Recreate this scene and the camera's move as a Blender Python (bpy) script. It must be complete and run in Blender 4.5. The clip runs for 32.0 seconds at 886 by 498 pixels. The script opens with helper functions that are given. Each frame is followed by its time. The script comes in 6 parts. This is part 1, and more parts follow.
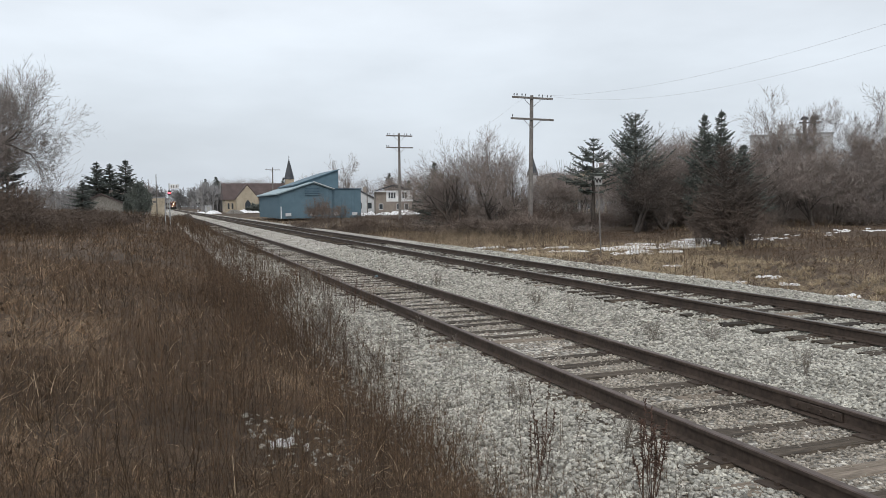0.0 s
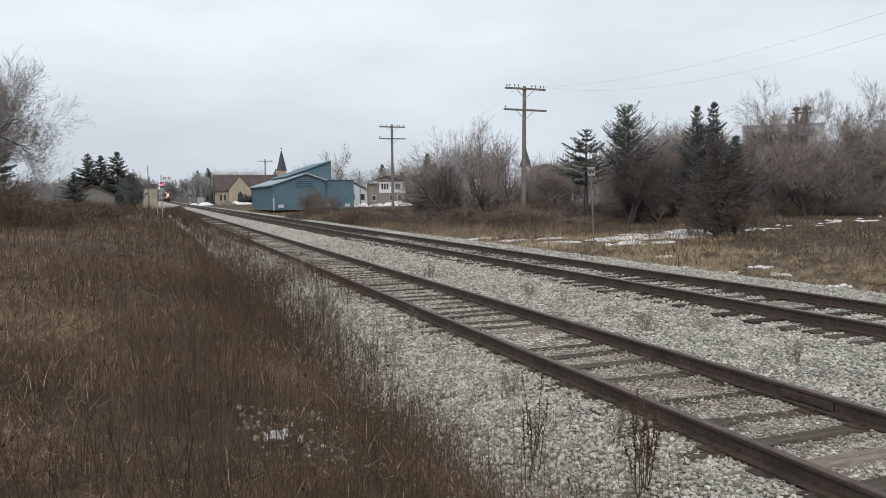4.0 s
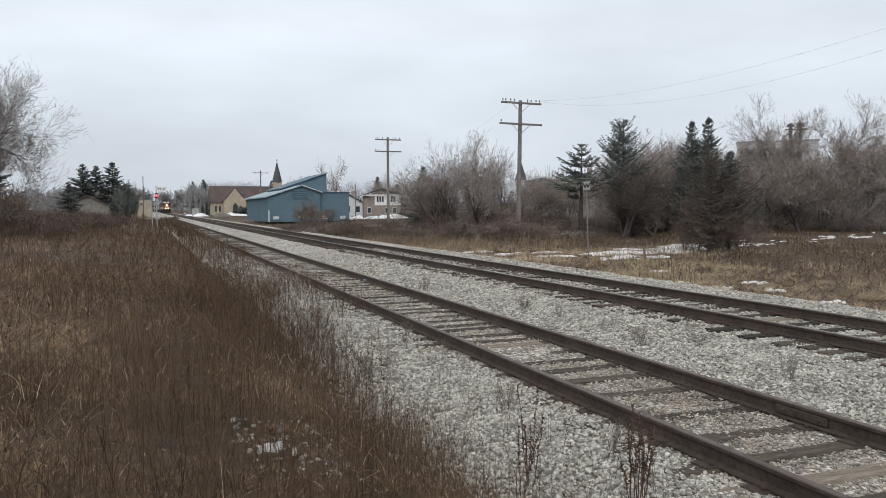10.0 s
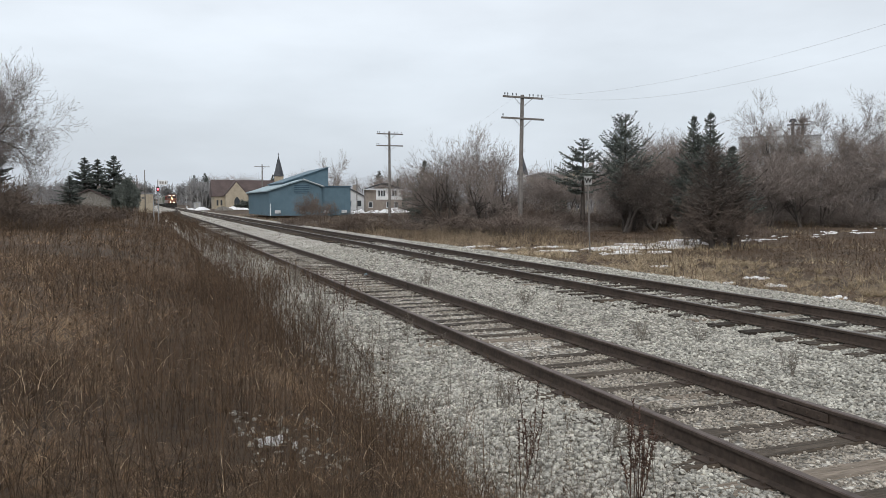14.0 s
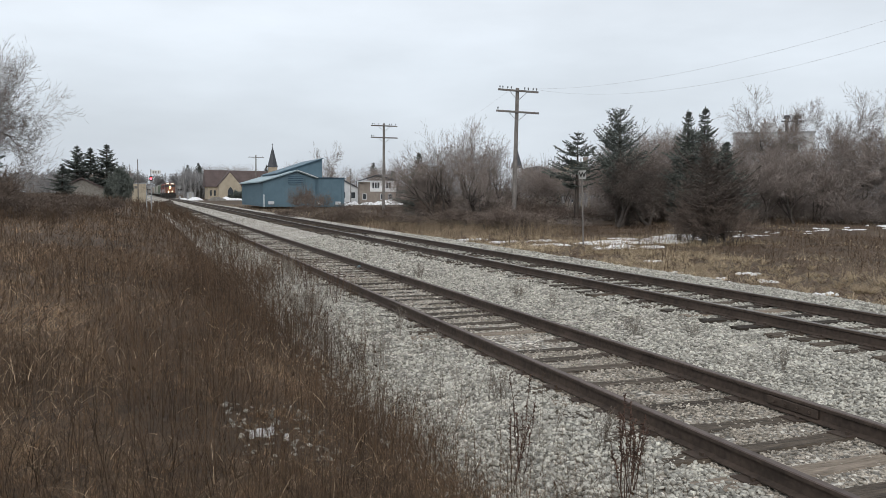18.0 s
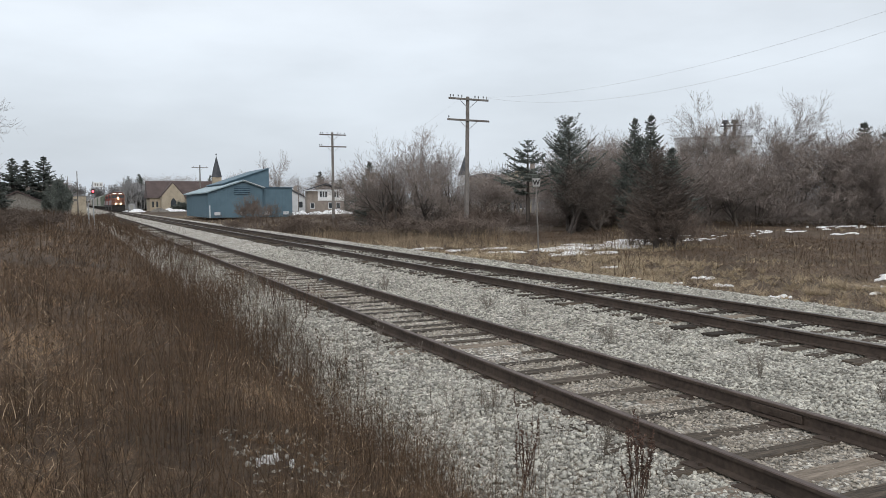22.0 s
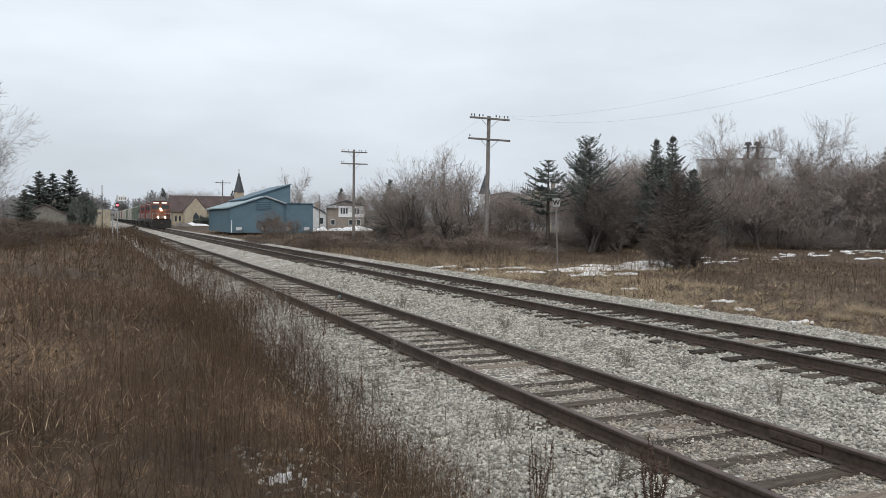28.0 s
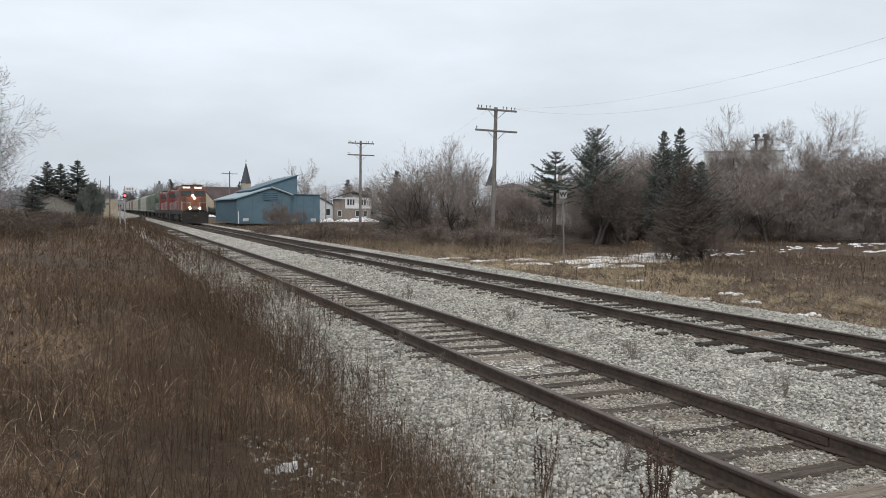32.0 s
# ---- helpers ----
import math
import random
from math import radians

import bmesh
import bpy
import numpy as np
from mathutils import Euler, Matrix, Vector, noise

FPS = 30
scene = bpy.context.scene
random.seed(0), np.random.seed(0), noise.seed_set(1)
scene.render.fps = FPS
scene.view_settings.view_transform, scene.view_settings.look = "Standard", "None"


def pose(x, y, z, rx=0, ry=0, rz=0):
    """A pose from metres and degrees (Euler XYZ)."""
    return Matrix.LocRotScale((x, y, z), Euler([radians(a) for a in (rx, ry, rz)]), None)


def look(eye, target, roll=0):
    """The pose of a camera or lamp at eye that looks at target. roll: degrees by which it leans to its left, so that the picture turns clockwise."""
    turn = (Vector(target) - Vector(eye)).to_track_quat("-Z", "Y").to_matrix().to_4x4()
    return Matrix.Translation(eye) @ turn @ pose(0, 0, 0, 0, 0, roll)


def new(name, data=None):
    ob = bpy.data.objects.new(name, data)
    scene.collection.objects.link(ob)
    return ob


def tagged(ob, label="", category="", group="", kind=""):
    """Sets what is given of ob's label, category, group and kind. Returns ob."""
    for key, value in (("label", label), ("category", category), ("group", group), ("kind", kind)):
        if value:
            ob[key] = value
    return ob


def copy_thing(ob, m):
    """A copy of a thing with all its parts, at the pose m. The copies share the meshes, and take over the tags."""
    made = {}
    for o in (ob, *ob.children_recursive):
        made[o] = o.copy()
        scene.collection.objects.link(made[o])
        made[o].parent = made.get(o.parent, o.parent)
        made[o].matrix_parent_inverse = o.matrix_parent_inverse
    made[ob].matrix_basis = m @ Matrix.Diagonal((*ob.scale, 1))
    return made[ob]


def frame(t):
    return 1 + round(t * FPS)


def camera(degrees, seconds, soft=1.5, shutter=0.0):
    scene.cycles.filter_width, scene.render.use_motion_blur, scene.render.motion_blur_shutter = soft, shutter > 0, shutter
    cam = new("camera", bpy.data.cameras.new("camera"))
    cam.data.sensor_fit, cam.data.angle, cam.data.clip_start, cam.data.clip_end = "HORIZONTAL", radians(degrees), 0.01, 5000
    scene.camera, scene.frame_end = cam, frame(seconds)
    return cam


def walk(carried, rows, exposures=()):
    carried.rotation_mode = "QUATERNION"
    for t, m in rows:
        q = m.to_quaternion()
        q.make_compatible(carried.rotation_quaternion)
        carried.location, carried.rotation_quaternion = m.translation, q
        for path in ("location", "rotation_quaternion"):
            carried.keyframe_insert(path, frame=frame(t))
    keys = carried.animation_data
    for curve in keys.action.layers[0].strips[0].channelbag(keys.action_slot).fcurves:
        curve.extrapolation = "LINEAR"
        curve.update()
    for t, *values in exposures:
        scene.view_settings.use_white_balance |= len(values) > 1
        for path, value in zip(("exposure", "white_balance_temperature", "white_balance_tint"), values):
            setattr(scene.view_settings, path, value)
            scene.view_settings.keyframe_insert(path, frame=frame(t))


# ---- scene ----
# The camera stands by the line and sways a little; y runs along the tracks, x to the right, z = 0 is the siding's tie tops.
PATH = [
    (0, (-0.000, -0.000, 1.989), (3.386, 9.392, 1.420), -0.59),
    (0.5, (-0.003, -0.004, 1.996), (3.394, 9.383, 1.424), -0.68),
    (1, (-0.004, -0.004, 1.991), (3.404, 9.379, 1.400), -0.59),
    (1.5, (-0.011, -0.005, 1.992), (3.400, 9.375, 1.366), -0.55),
    (2, (0.000, 0.005, 1.988), (3.423, 9.378, 1.334), -0.62),
    (2.5, (-0.008, -0.006, 1.991), (3.422, 9.365, 1.333), -0.70),
    (3, (-0.002, 0.001, 1.989), (3.436, 9.367, 1.317), -0.80),
    (3.5, (-0.000, -0.003, 1.992), (3.456, 9.355, 1.298), -0.79),
    (5.5, (0.001, -0.007, 1.989), (3.463, 9.354, 1.374), -0.54),
    (6, (0.004, -0.006, 1.990), (3.481, 9.350, 1.374), -0.54),
    (6.5, (0.000, -0.001, 1.989), (3.512, 9.340, 1.347), -0.38),
    (7, (-0.003, -0.004, 1.993), (3.509, 9.338, 1.357), -0.37),
    (7.5, (0.004, -0.002, 1.990), (3.522, 9.338, 1.357), -0.38),
    (8, (-0.001, 0.008, 1.987), (3.517, 9.348, 1.361), -0.18),
    (8.5, (-0.011, 0.003, 1.992), (3.508, 9.344, 1.387), -0.09),
    (9, (-0.009, 0.001, 1.995), (3.521, 9.340, 1.432), -0.18),
    (9.5, (-0.008, 0.001, 1.995), (3.524, 9.342, 1.468), -0.26),
    (10, (-0.012, -0.005, 1.994), (3.518, 9.338, 1.476), -0.24),
    (10.5, (-0.005, -0.003, 1.993), (3.505, 9.346, 1.469), -0.29),
    (11, (-0.008, -0.005, 1.993), (3.484, 9.351, 1.468), -0.42),
    (11.5, (0.003, -0.001, 1.995), (3.484, 9.358, 1.469), -0.48),
    (12, (-0.006, -0.005, 1.998), (3.475, 9.354, 1.463), -0.39),
    (12.5, (-0.004, -0.003, 1.994), (3.473, 9.357, 1.449), -0.29),
    (13, (-0.003, -0.006, 1.996), (3.474, 9.353, 1.438), -0.23),
    (13.5, (-0.002, 0.001, 1.993), (3.497, 9.351, 1.410), -0.18),
    (14, (-0.007, -0.004, 1.993), (3.504, 9.341, 1.405), -0.09),
    (14.5, (-0.006, 0.001, 1.989), (3.515, 9.341, 1.392), -0.03),
    (16.5, (-0.001, 0.008, 1.990), (3.585, 9.317, 1.285), 0.48),
    (17, (-0.004, 0.005, 1.993), (3.566, 9.319, 1.288), 0.51),
    (17.5, (-0.001, 0.010, 1.990), (3.574, 9.324, 1.304), 0.52),
    (18, (-0.003, 0.005, 1.996), (3.583, 9.315, 1.316), 0.52),
    (18.5, (-0.007, 0.005, 1.997), (3.603, 9.306, 1.318), 0.68),
    (19, (-0.041, 0.036, 1.995), (3.629, 9.317, 1.353), 1.07),
    (19.5, (-0.161, 0.099, 2.001), (3.743, 9.289, 1.441), 0.81),
    (20, (-0.264, 0.148, 2.077), (3.936, 9.208, 1.554), 0.16),
    (20.5, (-0.229, 0.110, 2.085), (4.011, 9.155, 1.611), 0.10),
    (21, (-0.209, 0.083, 2.076), (3.913, 9.180, 1.578), 0.40),
    (21.5, (-0.256, 0.108, 2.079), (3.801, 9.230, 1.508), 0.23),
    (22, (-0.380, 0.152, 2.095), (3.821, 9.208, 1.504), -0.37),
    (22.5, (-0.428, 0.169, 2.116), (3.951, 9.142, 1.569), -0.32),
    (23, (-0.407, 0.115, 2.119), (3.957, 9.103, 1.707), 0.71),
    (23.5, (-0.340, 0.110, 2.110), (3.916, 9.152, 1.746), 1.05),
    (24, (-0.362, 0.117, 2.120), (3.835, 9.187, 1.771), 0.59),
    (24.5, (-0.385, 0.118, 2.124), (3.750, 9.217, 1.796), 0.60),
    (25, (-0.388, 0.111, 2.129), (3.727, 9.219, 1.796), 0.72),
    (25.5, (-0.386, 0.114, 2.125), (3.715, 9.228, 1.774), 0.87),
    (27.5, (-0.380, 0.111, 2.132), (3.641, 9.262, 1.834), 0.68),
    (28, (-0.365, 0.124, 2.124), (3.614, 9.290, 1.759), 0.44),
    (28.5, (-0.373, 0.113, 2.122), (3.558, 9.296, 1.649), 0.33),
    (29, (-0.364, 0.123, 2.122), (3.532, 9.317, 1.580), 0.36),
    (29.5, (-0.361, 0.136, 2.119), (3.517, 9.339, 1.596), 0.55),
    (30, (-0.365, 0.116, 2.129), (3.502, 9.326, 1.665), 0.48),
    (30.5, (-0.376, 0.115, 2.124), (3.486, 9.330, 1.702), 0.62),
    (31, (-0.368, 0.117, 2.121), (3.485, 9.335, 1.709), 0.57),
    (31.5, (-0.364, 0.121, 2.121), (3.490, 9.337, 1.680), 0.58),
    (32, (-0.361, 0.125, 2.118), (3.542, 9.320, 1.646), 0.61),
]
cam = camera(58.5, 32.0, soft=0.75)
walk(cam, [(t, look(eye, target, roll)) for t, eye, target, roll in PATH])


# ---- light: an overcast winter sky ----
def make_world():
    world = bpy.data.worlds.new("overcast_sky")
    scene.world = world
    world.use_nodes = True
    nt = world.node_tree
    nt.nodes.clear()
    n, l = nt.nodes.new, nt.links.new
    out, bg = n("ShaderNodeOutputWorld"), n("ShaderNodeBackground")
    sky = n("ShaderNodeTexSky")
    sky.sky_type, sky.sun_disc = "NISHITA", False
    sky.sun_elevation, sky.sun_rotation = radians(32), radians(200)
    sky.dust_density = 4.0
    dim = n("ShaderNodeVectorMath")
    dim.operation = "SCALE"
    dim.inputs["Scale"].default_value = SKY_SCALE
    coord, sep = n("ShaderNodeTexCoord"), n("ShaderNodeSeparateXYZ")
    ramp = n("ShaderNodeValToRGB")
    e = ramp.color_ramp.elements
    e[0].position, e[0].color = 0.0, (0.52, 0.57, 0.63, 1)
    e[1].position, e[1].color = 0.55, (0.82, 0.85, 0.89, 1)
    mid = e.new(0.16)
    mid.color = (0.68, 0.735, 0.795, 1)
    mp = n("ShaderNodeMapping")
    mp.inputs["Scale"].default_value = (1.0, 1.0, 3.2)
    noi = n("ShaderNodeTexNoise")
    noi.inputs["Scale"].default_value, noi.inputs["Detail"].default_value = 2.6, 7.0
    rng = n("ShaderNodeMapRange")
    rng.inputs["From Min"].default_value, rng.inputs["From Max"].default_value = 0.3, 0.7
    rng.inputs["To Min"].default_value, rng.inputs["To Max"].default_value = 0.87, 1.11
    mul = n("ShaderNodeVectorMath")
    mul.operation = "SCALE"
    mix = n("ShaderNodeMix")
    mix.data_type = "RGBA"
    mix.inputs[0].default_value = 0.9
    l(coord.outputs["Generated"], sep.inputs[0])
    l(sep.outputs["Z"], ramp.inputs[0])
    l(coord.outputs["Generated"], mp.inputs[0])
    l(mp.outputs[0], noi.inputs["Vector"])
    l(noi.outputs["Fac"], rng.inputs["Value"])
    l(ramp.outputs[0], mul.inputs[0])
    l(rng.outputs[0], mul.inputs["Scale"])
    l(sky.outputs[0], dim.inputs[0])
    l(dim.outputs[0], mix.inputs[6])
    l(mul.outputs[0], mix.inputs[7])
    l(mix.outputs[2], bg.inputs["Color"])
    bg.inputs["Strength"].default_value = SKY_STRENGTH
    l(bg.outputs[0], out.inputs[0])
    sun = bpy.data.lights.new("sun", "SUN")
    sun.energy, sun.angle, sun.color = 1.35, radians(40), (1.0, 0.96, 0.9)
    ob = new("sun", sun)
    ob.matrix_world = look((0, 0, 60), (0 + 34, 60, 60 - 43))


SKY_SCALE, SKY_STRENGTH = 0.1, 1.24
make_world()


# ---- materials ----
def mat(name, dark, light, scale=4.0, rough=0.85, metal=0.0, bump=0.3, fine=6.0, spread=(0.35, 0.65), island=0.0, glow=None, power=1.0, grain=None):
    """Two tones mixed by noise at two scales, with fine relief; island: how much every piece differs."""
    m = bpy.data.materials.new(name)
    m.use_nodes = True
    nt = m.node_tree
    n, l = nt.nodes.new, nt.links.new
    b = nt.nodes["Principled BSDF"]
    co = n("ShaderNodeTexCoord")
    big, small = n("ShaderNodeTexNoise"), n("ShaderNodeTexNoise")
    big.inputs["Scale"].default_value, big.inputs["Detail"].default_value = scale, 4
    small.inputs["Scale"].default_value, small.inputs["Detail"].default_value = scale * fine, 3
    where = co.outputs["Object"]
    if grain:
        mp = n("ShaderNodeMapping")
        mp.inputs["Scale"].default_value = grain
        l(where, mp.inputs["Vector"])
        where = mp.outputs[0]
    l(where, big.inputs["Vector"])
    l(where, small.inputs["Vector"])
    add = n("ShaderNodeMath")
    add.operation = "MULTIPLY_ADD"
    l(small.outputs["Fac"], add.inputs[0])
    add.inputs[1].default_value = 0.5
    half = n("ShaderNodeMath")
    half.operation = "MULTIPLY"
    half.inputs[1].default_value = 0.5
    l(big.outputs["Fac"], half.inputs[0])
    l(half.outputs[0], add.inputs[2])
    rng = n("ShaderNodeMapRange")
    rng.inputs["From Min"].default_value, rng.inputs["From Max"].default_value = spread
    l(add.outputs[0], rng.inputs["Value"])
    mix = n("ShaderNodeMix")
    mix.data_type = "RGBA"
    mix.inputs[6].default_value, mix.inputs[7].default_value = (*dark, 1), (*light, 1)
    l(rng.outputs[0], mix.inputs[0])
    colour = mix.outputs[2]
    if island:
        geo = n("ShaderNodeNewGeometry")
        info = n("ShaderNodeObjectInfo")
        s = n("ShaderNodeMath")
        s.operation = "ADD"
        l(geo.outputs["Random Per Island"], s.inputs[0])
        l(info.outputs["Random"], s.inputs[1])
        f = n("ShaderNodeMath")
        f.operation = "FRACT"
        l(s.outputs[0], f.inputs[0])
        r2 = n("ShaderNodeMapRange")
        r2.inputs["To Min"].default_value, r2.inputs["To Max"].default_value = 1 - island, 1 + island
        l(f.outputs[0], r2.inputs["Value"])
        hs = n("ShaderNodeHueSaturation")
        l(r2.outputs[0], hs.inputs["Value"])
        l(colour, hs.inputs["Color"])
        colour = hs.outputs[0]
    l(colour, b.inputs["Base Color"])
    b.inputs["Roughness"].default_value, b.inputs["Metallic"].default_value = rough, metal
    b.inputs["Specular IOR Level"].default_value = 0.3
    if bump:
        bp = n("ShaderNodeBump")
        bp.inputs["Strength"].default_value, bp.inputs["Distance"].default_value = bump, 0.02
        l(small.outputs["Fac"], bp.inputs["Height"])
        l(bp.outputs[0], b.inputs["Normal"])
    if glow:
        b.inputs["Emission Color"].default_value = (*glow, 1)
        b.inputs["Emission Strength"].default_value = power
    return m


def ballast_material():
    """Broken stone seen from far: cells of pale grey, the shade of their gaps painted in as dark edges."""
    m = mat("ballast_bed", (0.14, 0.128, 0.11), (0.28, 0.267, 0.24), 0.5, 0.95, bump=0.0)
    nt = m.node_tree
    n, l = nt.nodes.new, nt.links.new
    b = nt.nodes["Principled BSDF"]
    tone = b.inputs["Base Color"].links[0].from_socket
    co = n("ShaderNodeTexCoord")
    vo = n("ShaderNodeTexVoronoi")
    vo.inputs["Scale"].default_value = 19.0
    l(co.outputs["Object"], vo.inputs["Vector"])
    sep = n("ShaderNodeSeparateColor")
    l(vo.outputs["Color"], sep.inputs[0])
    r1, r2 = n("ShaderNodeMapRange"), n("ShaderNodeMapRange")
    r1.inputs["To Min"].default_value, r1.inputs["To Max"].default_value = 1.0, 3.4
    l(sep.outputs[0], r1.inputs["Value"])
    r2.inputs["From Min"].default_value, r2.inputs["From Max"].default_value = 0.35, 0.75
    r2.inputs["To Min"].default_value, r2.inputs["To Max"].default_value = 1.0, 0.35
    l(vo.outputs["Distance"], r2.inputs["Value"])
    m1, m2 = n("ShaderNodeVectorMath"), n("ShaderNodeVectorMath")
    m1.operation = m2.operation = "SCALE"
    l(tone, m1.inputs[0])
    l(r1.outputs[0], m1.inputs["Scale"])
    l(m1.outputs[0], m2.inputs[0])
    l(r2.outputs[0], m2.inputs["Scale"])
    l(m2.outputs[0], b.inputs["Base Color"])
    bp = n("ShaderNodeBump")
    bp.invert = True
    bp.inputs["Strength"].default_value, bp.inputs["Distance"].default_value = 0.9, 0.03
    l(vo.outputs["Distance"], bp.inputs["Height"])
    l(bp.outputs[0], b.inputs["Normal"])
    return m


SOIL = mat("winter_soil", (0.035, 0.025, 0.018), (0.115, 0.08, 0.052), 0.35, 0.95, bump=0.6, fine=14)
BALLAST = ballast_material()
STONE = mat("crushed_limestone", (0.235, 0.228, 0.203), (0.475, 0.463, 0.415), 3.0, 0.9, bump=0.3, fine=12, island=0.5)
DIRTYSTONE = mat("dirty_ballast", (0.15, 0.132, 0.11), (0.40, 0.365, 0.315), 2.0, 0.92, bump=0.3, fine=12, island=0.5)
FINES = mat("dirty_fines", (0.10, 0.09, 0.08), (0.26, 0.25, 0.23), 5.0, 0.95, bump=0.8)
TIE = mat("weathered_tie", (0.018, 0.015, 0.012), (0.100, 0.080, 0.061), 2.2, 0.92, bump=0.8, fine=5, island=0.5, grain=(0.6, 7, 4))
TIE_PALE = mat("bleached_tie", (0.10, 0.082, 0.064), (0.30, 0.25, 0.20), 2.2, 0.92, bump=0.8, fine=5, grain=(0.6, 7, 4))
RUST = mat("rail_rust", (0.036, 0.027, 0.022), (0.082, 0.061, 0.049), 3.0, 0.75, 0.1, bump=0.3)
WORN = mat("rail_head_worn", (0.065, 0.047, 0.040), (0.13, 0.10, 0.088), 2.0, 0.55, 0.4, bump=0.1)
POLISHED = mat("rail_head_used", (0.11, 0.095, 0.085), (0.19, 0.17, 0.155), 2.0, 0.45, 0.6, bump=0.05)
GRASS = mat("dead_grass", (0.085, 0.053, 0.031), (0.33, 0.225, 0.138), 0.7, 0.8, bump=0.0, island=0.5)
LITTER = mat("leaf_litter", (0.042, 0.029, 0.019), (0.140, 0.091, 0.056), 0.6, 0.9, bump=0.0, island=0.5)
FIELDGRASS = mat("straw_field_grass", (0.215, 0.168, 0.112), (0.47, 0.382, 0.262), 0.25, 0.85, bump=0.0, island=0.4)
STRAW = mat("pale_straw", (0.26, 0.19, 0.12), (0.62, 0.48, 0.33), 1.5, 0.7, bump=0.0, island=0.4)
REED = mat("brown_reed", (0.14, 0.106, 0.074), (0.31, 0.242, 0.170), 0.4, 0.85, bump=0.0, island=0.4)
STEM = mat("dead_weed_stem", (0.036, 0.023, 0.014), (0.112, 0.072, 0.043), 0.7, 0.85, bump=0.0, island=0.5)
GREYWEED = mat("bleached_weed", (0.12, 0.104, 0.088), (0.24, 0.212, 0.182), 2.0, 0.85, bump=0.0, island=0.4)
RUSSET = mat("russet_dock", (0.050, 0.032, 0.025), (0.115, 0.070, 0.053), 4.0, 0.9, bump=0.0, island=0.4)
BARK = mat("grey_bark", (0.060, 0.053, 0.048), (0.135, 0.120, 0.110), 3.0, 0.95, bump=0.5)
TWIG = mat("brown_twigs", (0.135, 0.115, 0.104), (0.30, 0.258, 0.236), 0.5, 0.95, bump=0.0, island=0.25)
DARKTWIG = mat("dark_twigs", (0.095, 0.075, 0.064), (0.195, 0.154, 0.131), 0.5, 0.95, bump=0.0, island=0.25)
# Needle tones raised to put the haze over the trees into the colour.
NEEDLE = mat("conifer_needles", (0.070, 0.084, 0.078), (0.150, 0.166, 0.150), 0.8, 0.85, bump=0.0, island=0.4)
DARKBARK = mat("dark_bark", (0.035, 0.03, 0.027), (0.09, 0.078, 0.07), 3.0, 0.95, bump=0.4)
BRUSH = mat("brown_brush", (0.068, 0.052, 0.042), (0.145, 0.112, 0.091), 0.5, 0.95, bump=0.0, island=0.3)
CEDAR = mat("brown_cedar", (0.045, 0.038, 0.034), (0.11, 0.09, 0.078), 0.8, 0.85, bump=0.0, island=0.4)
# Grey twig tone carries the haze over the old bank tree.
PALETWIG = mat("pale_twigs", (0.15, 0.135, 0.125), (0.28, 0.25, 0.235), 0.5, 0.95, bump=0.0, island=0.25)
# Pale grey base colour takes in the haze in front of the far woods.
HAZEDWOOD = mat("far_woods", (0.17, 0.17, 0.175), (0.28, 0.275, 0.275), 0.05, 0.95, bump=0.0, island=0.2)
SNOW = mat("old_snow", (0.62, 0.63, 0.65), (0.86, 0.87, 0.88), 2.0, 0.7, bump=0.5, fine=5)
POLEWOOD = mat("pole_wood", (0.095, 0.088, 0.083), (0.215, 0.20, 0.19), 1.5, 0.9, bump=0.4)
GALV = mat("galvanised_steel", (0.24, 0.25, 0.26), (0.40, 0.41, 0.42), 2.0, 0.55, 0.6, bump=0.1)
# White paint darkened in the colour, as a backlit board would show.
SIGNWHITE = mat("sign_white", (0.20, 0.205, 0.20), (0.32, 0.325, 0.32), 3.0, 0.6, bump=0.05)
SIGNBLACK = mat("sign_black", (0.015, 0.015, 0.016), (0.04, 0.04, 0.04), 3.0, 0.6, bump=0.0)
# Blue is greyed and lifted so the siding's colour includes distance haze.
BLUEWALL = mat("blue_steel_siding", (0.075, 0.128, 0.165), (0.10, 0.160, 0.203), 0.25, 0.6, bump=0.05)
BLUEROOF = mat("pale_blue_roof", (0.20, 0.28, 0.315), (0.29, 0.37, 0.405), 0.2, 0.5, bump=0.05)
BLUEDARK = mat("dark_blue_door", (0.02, 0.05, 0.08), (0.04, 0.08, 0.12), 0.5, 0.6, bump=0.05)
TRIM = mat("white_trim", (0.48, 0.51, 0.53), (0.66, 0.69, 0.71), 1.0, 0.6, bump=0.0)
STONEWALL = mat("beige_stone_wall", (0.27, 0.235, 0.18), (0.42, 0.37, 0.29), 0.7, 0.9, bump=0.4)
SHINGLE = mat("brown_shingles", (0.06, 0.045, 0.045), (0.11, 0.085, 0.08), 0.6, 0.9, bump=0.3)
SLATE = mat("dark_slate", (0.035, 0.04, 0.05), (0.075, 0.08, 0.09), 0.8, 0.7, bump=0.3)
WHITEWALL = mat("white_siding", (0.55, 0.56, 0.57), (0.74, 0.75, 0.76), 0.5, 0.7, bump=0.05)
BRICK = mat("dull_brick", (0.19, 0.165, 0.145), (0.30, 0.265, 0.235), 1.2, 0.9, bump=0.3)
# Render grey lightened in the colour for haze before the apartment block.
CONCRETE = mat("grey_render", (0.42, 0.44, 0.46), (0.56, 0.58, 0.60), 0.2, 0.85, bump=0.2)
GLASS = mat("dark_window", (0.03, 0.035, 0.04), (0.06, 0.07, 0.08), 0.5, 0.12, bump=0.0)
BLACK = mat("black_underframe", (0.014, 0.013, 0.013), (0.035, 0.032, 0.03), 1.0, 0.8, bump=0.1)
LOCORED = mat("locomotive_red", (0.12, 0.052, 0.037), (0.195, 0.088, 0.060), 0.6, 0.5, bump=0.05)
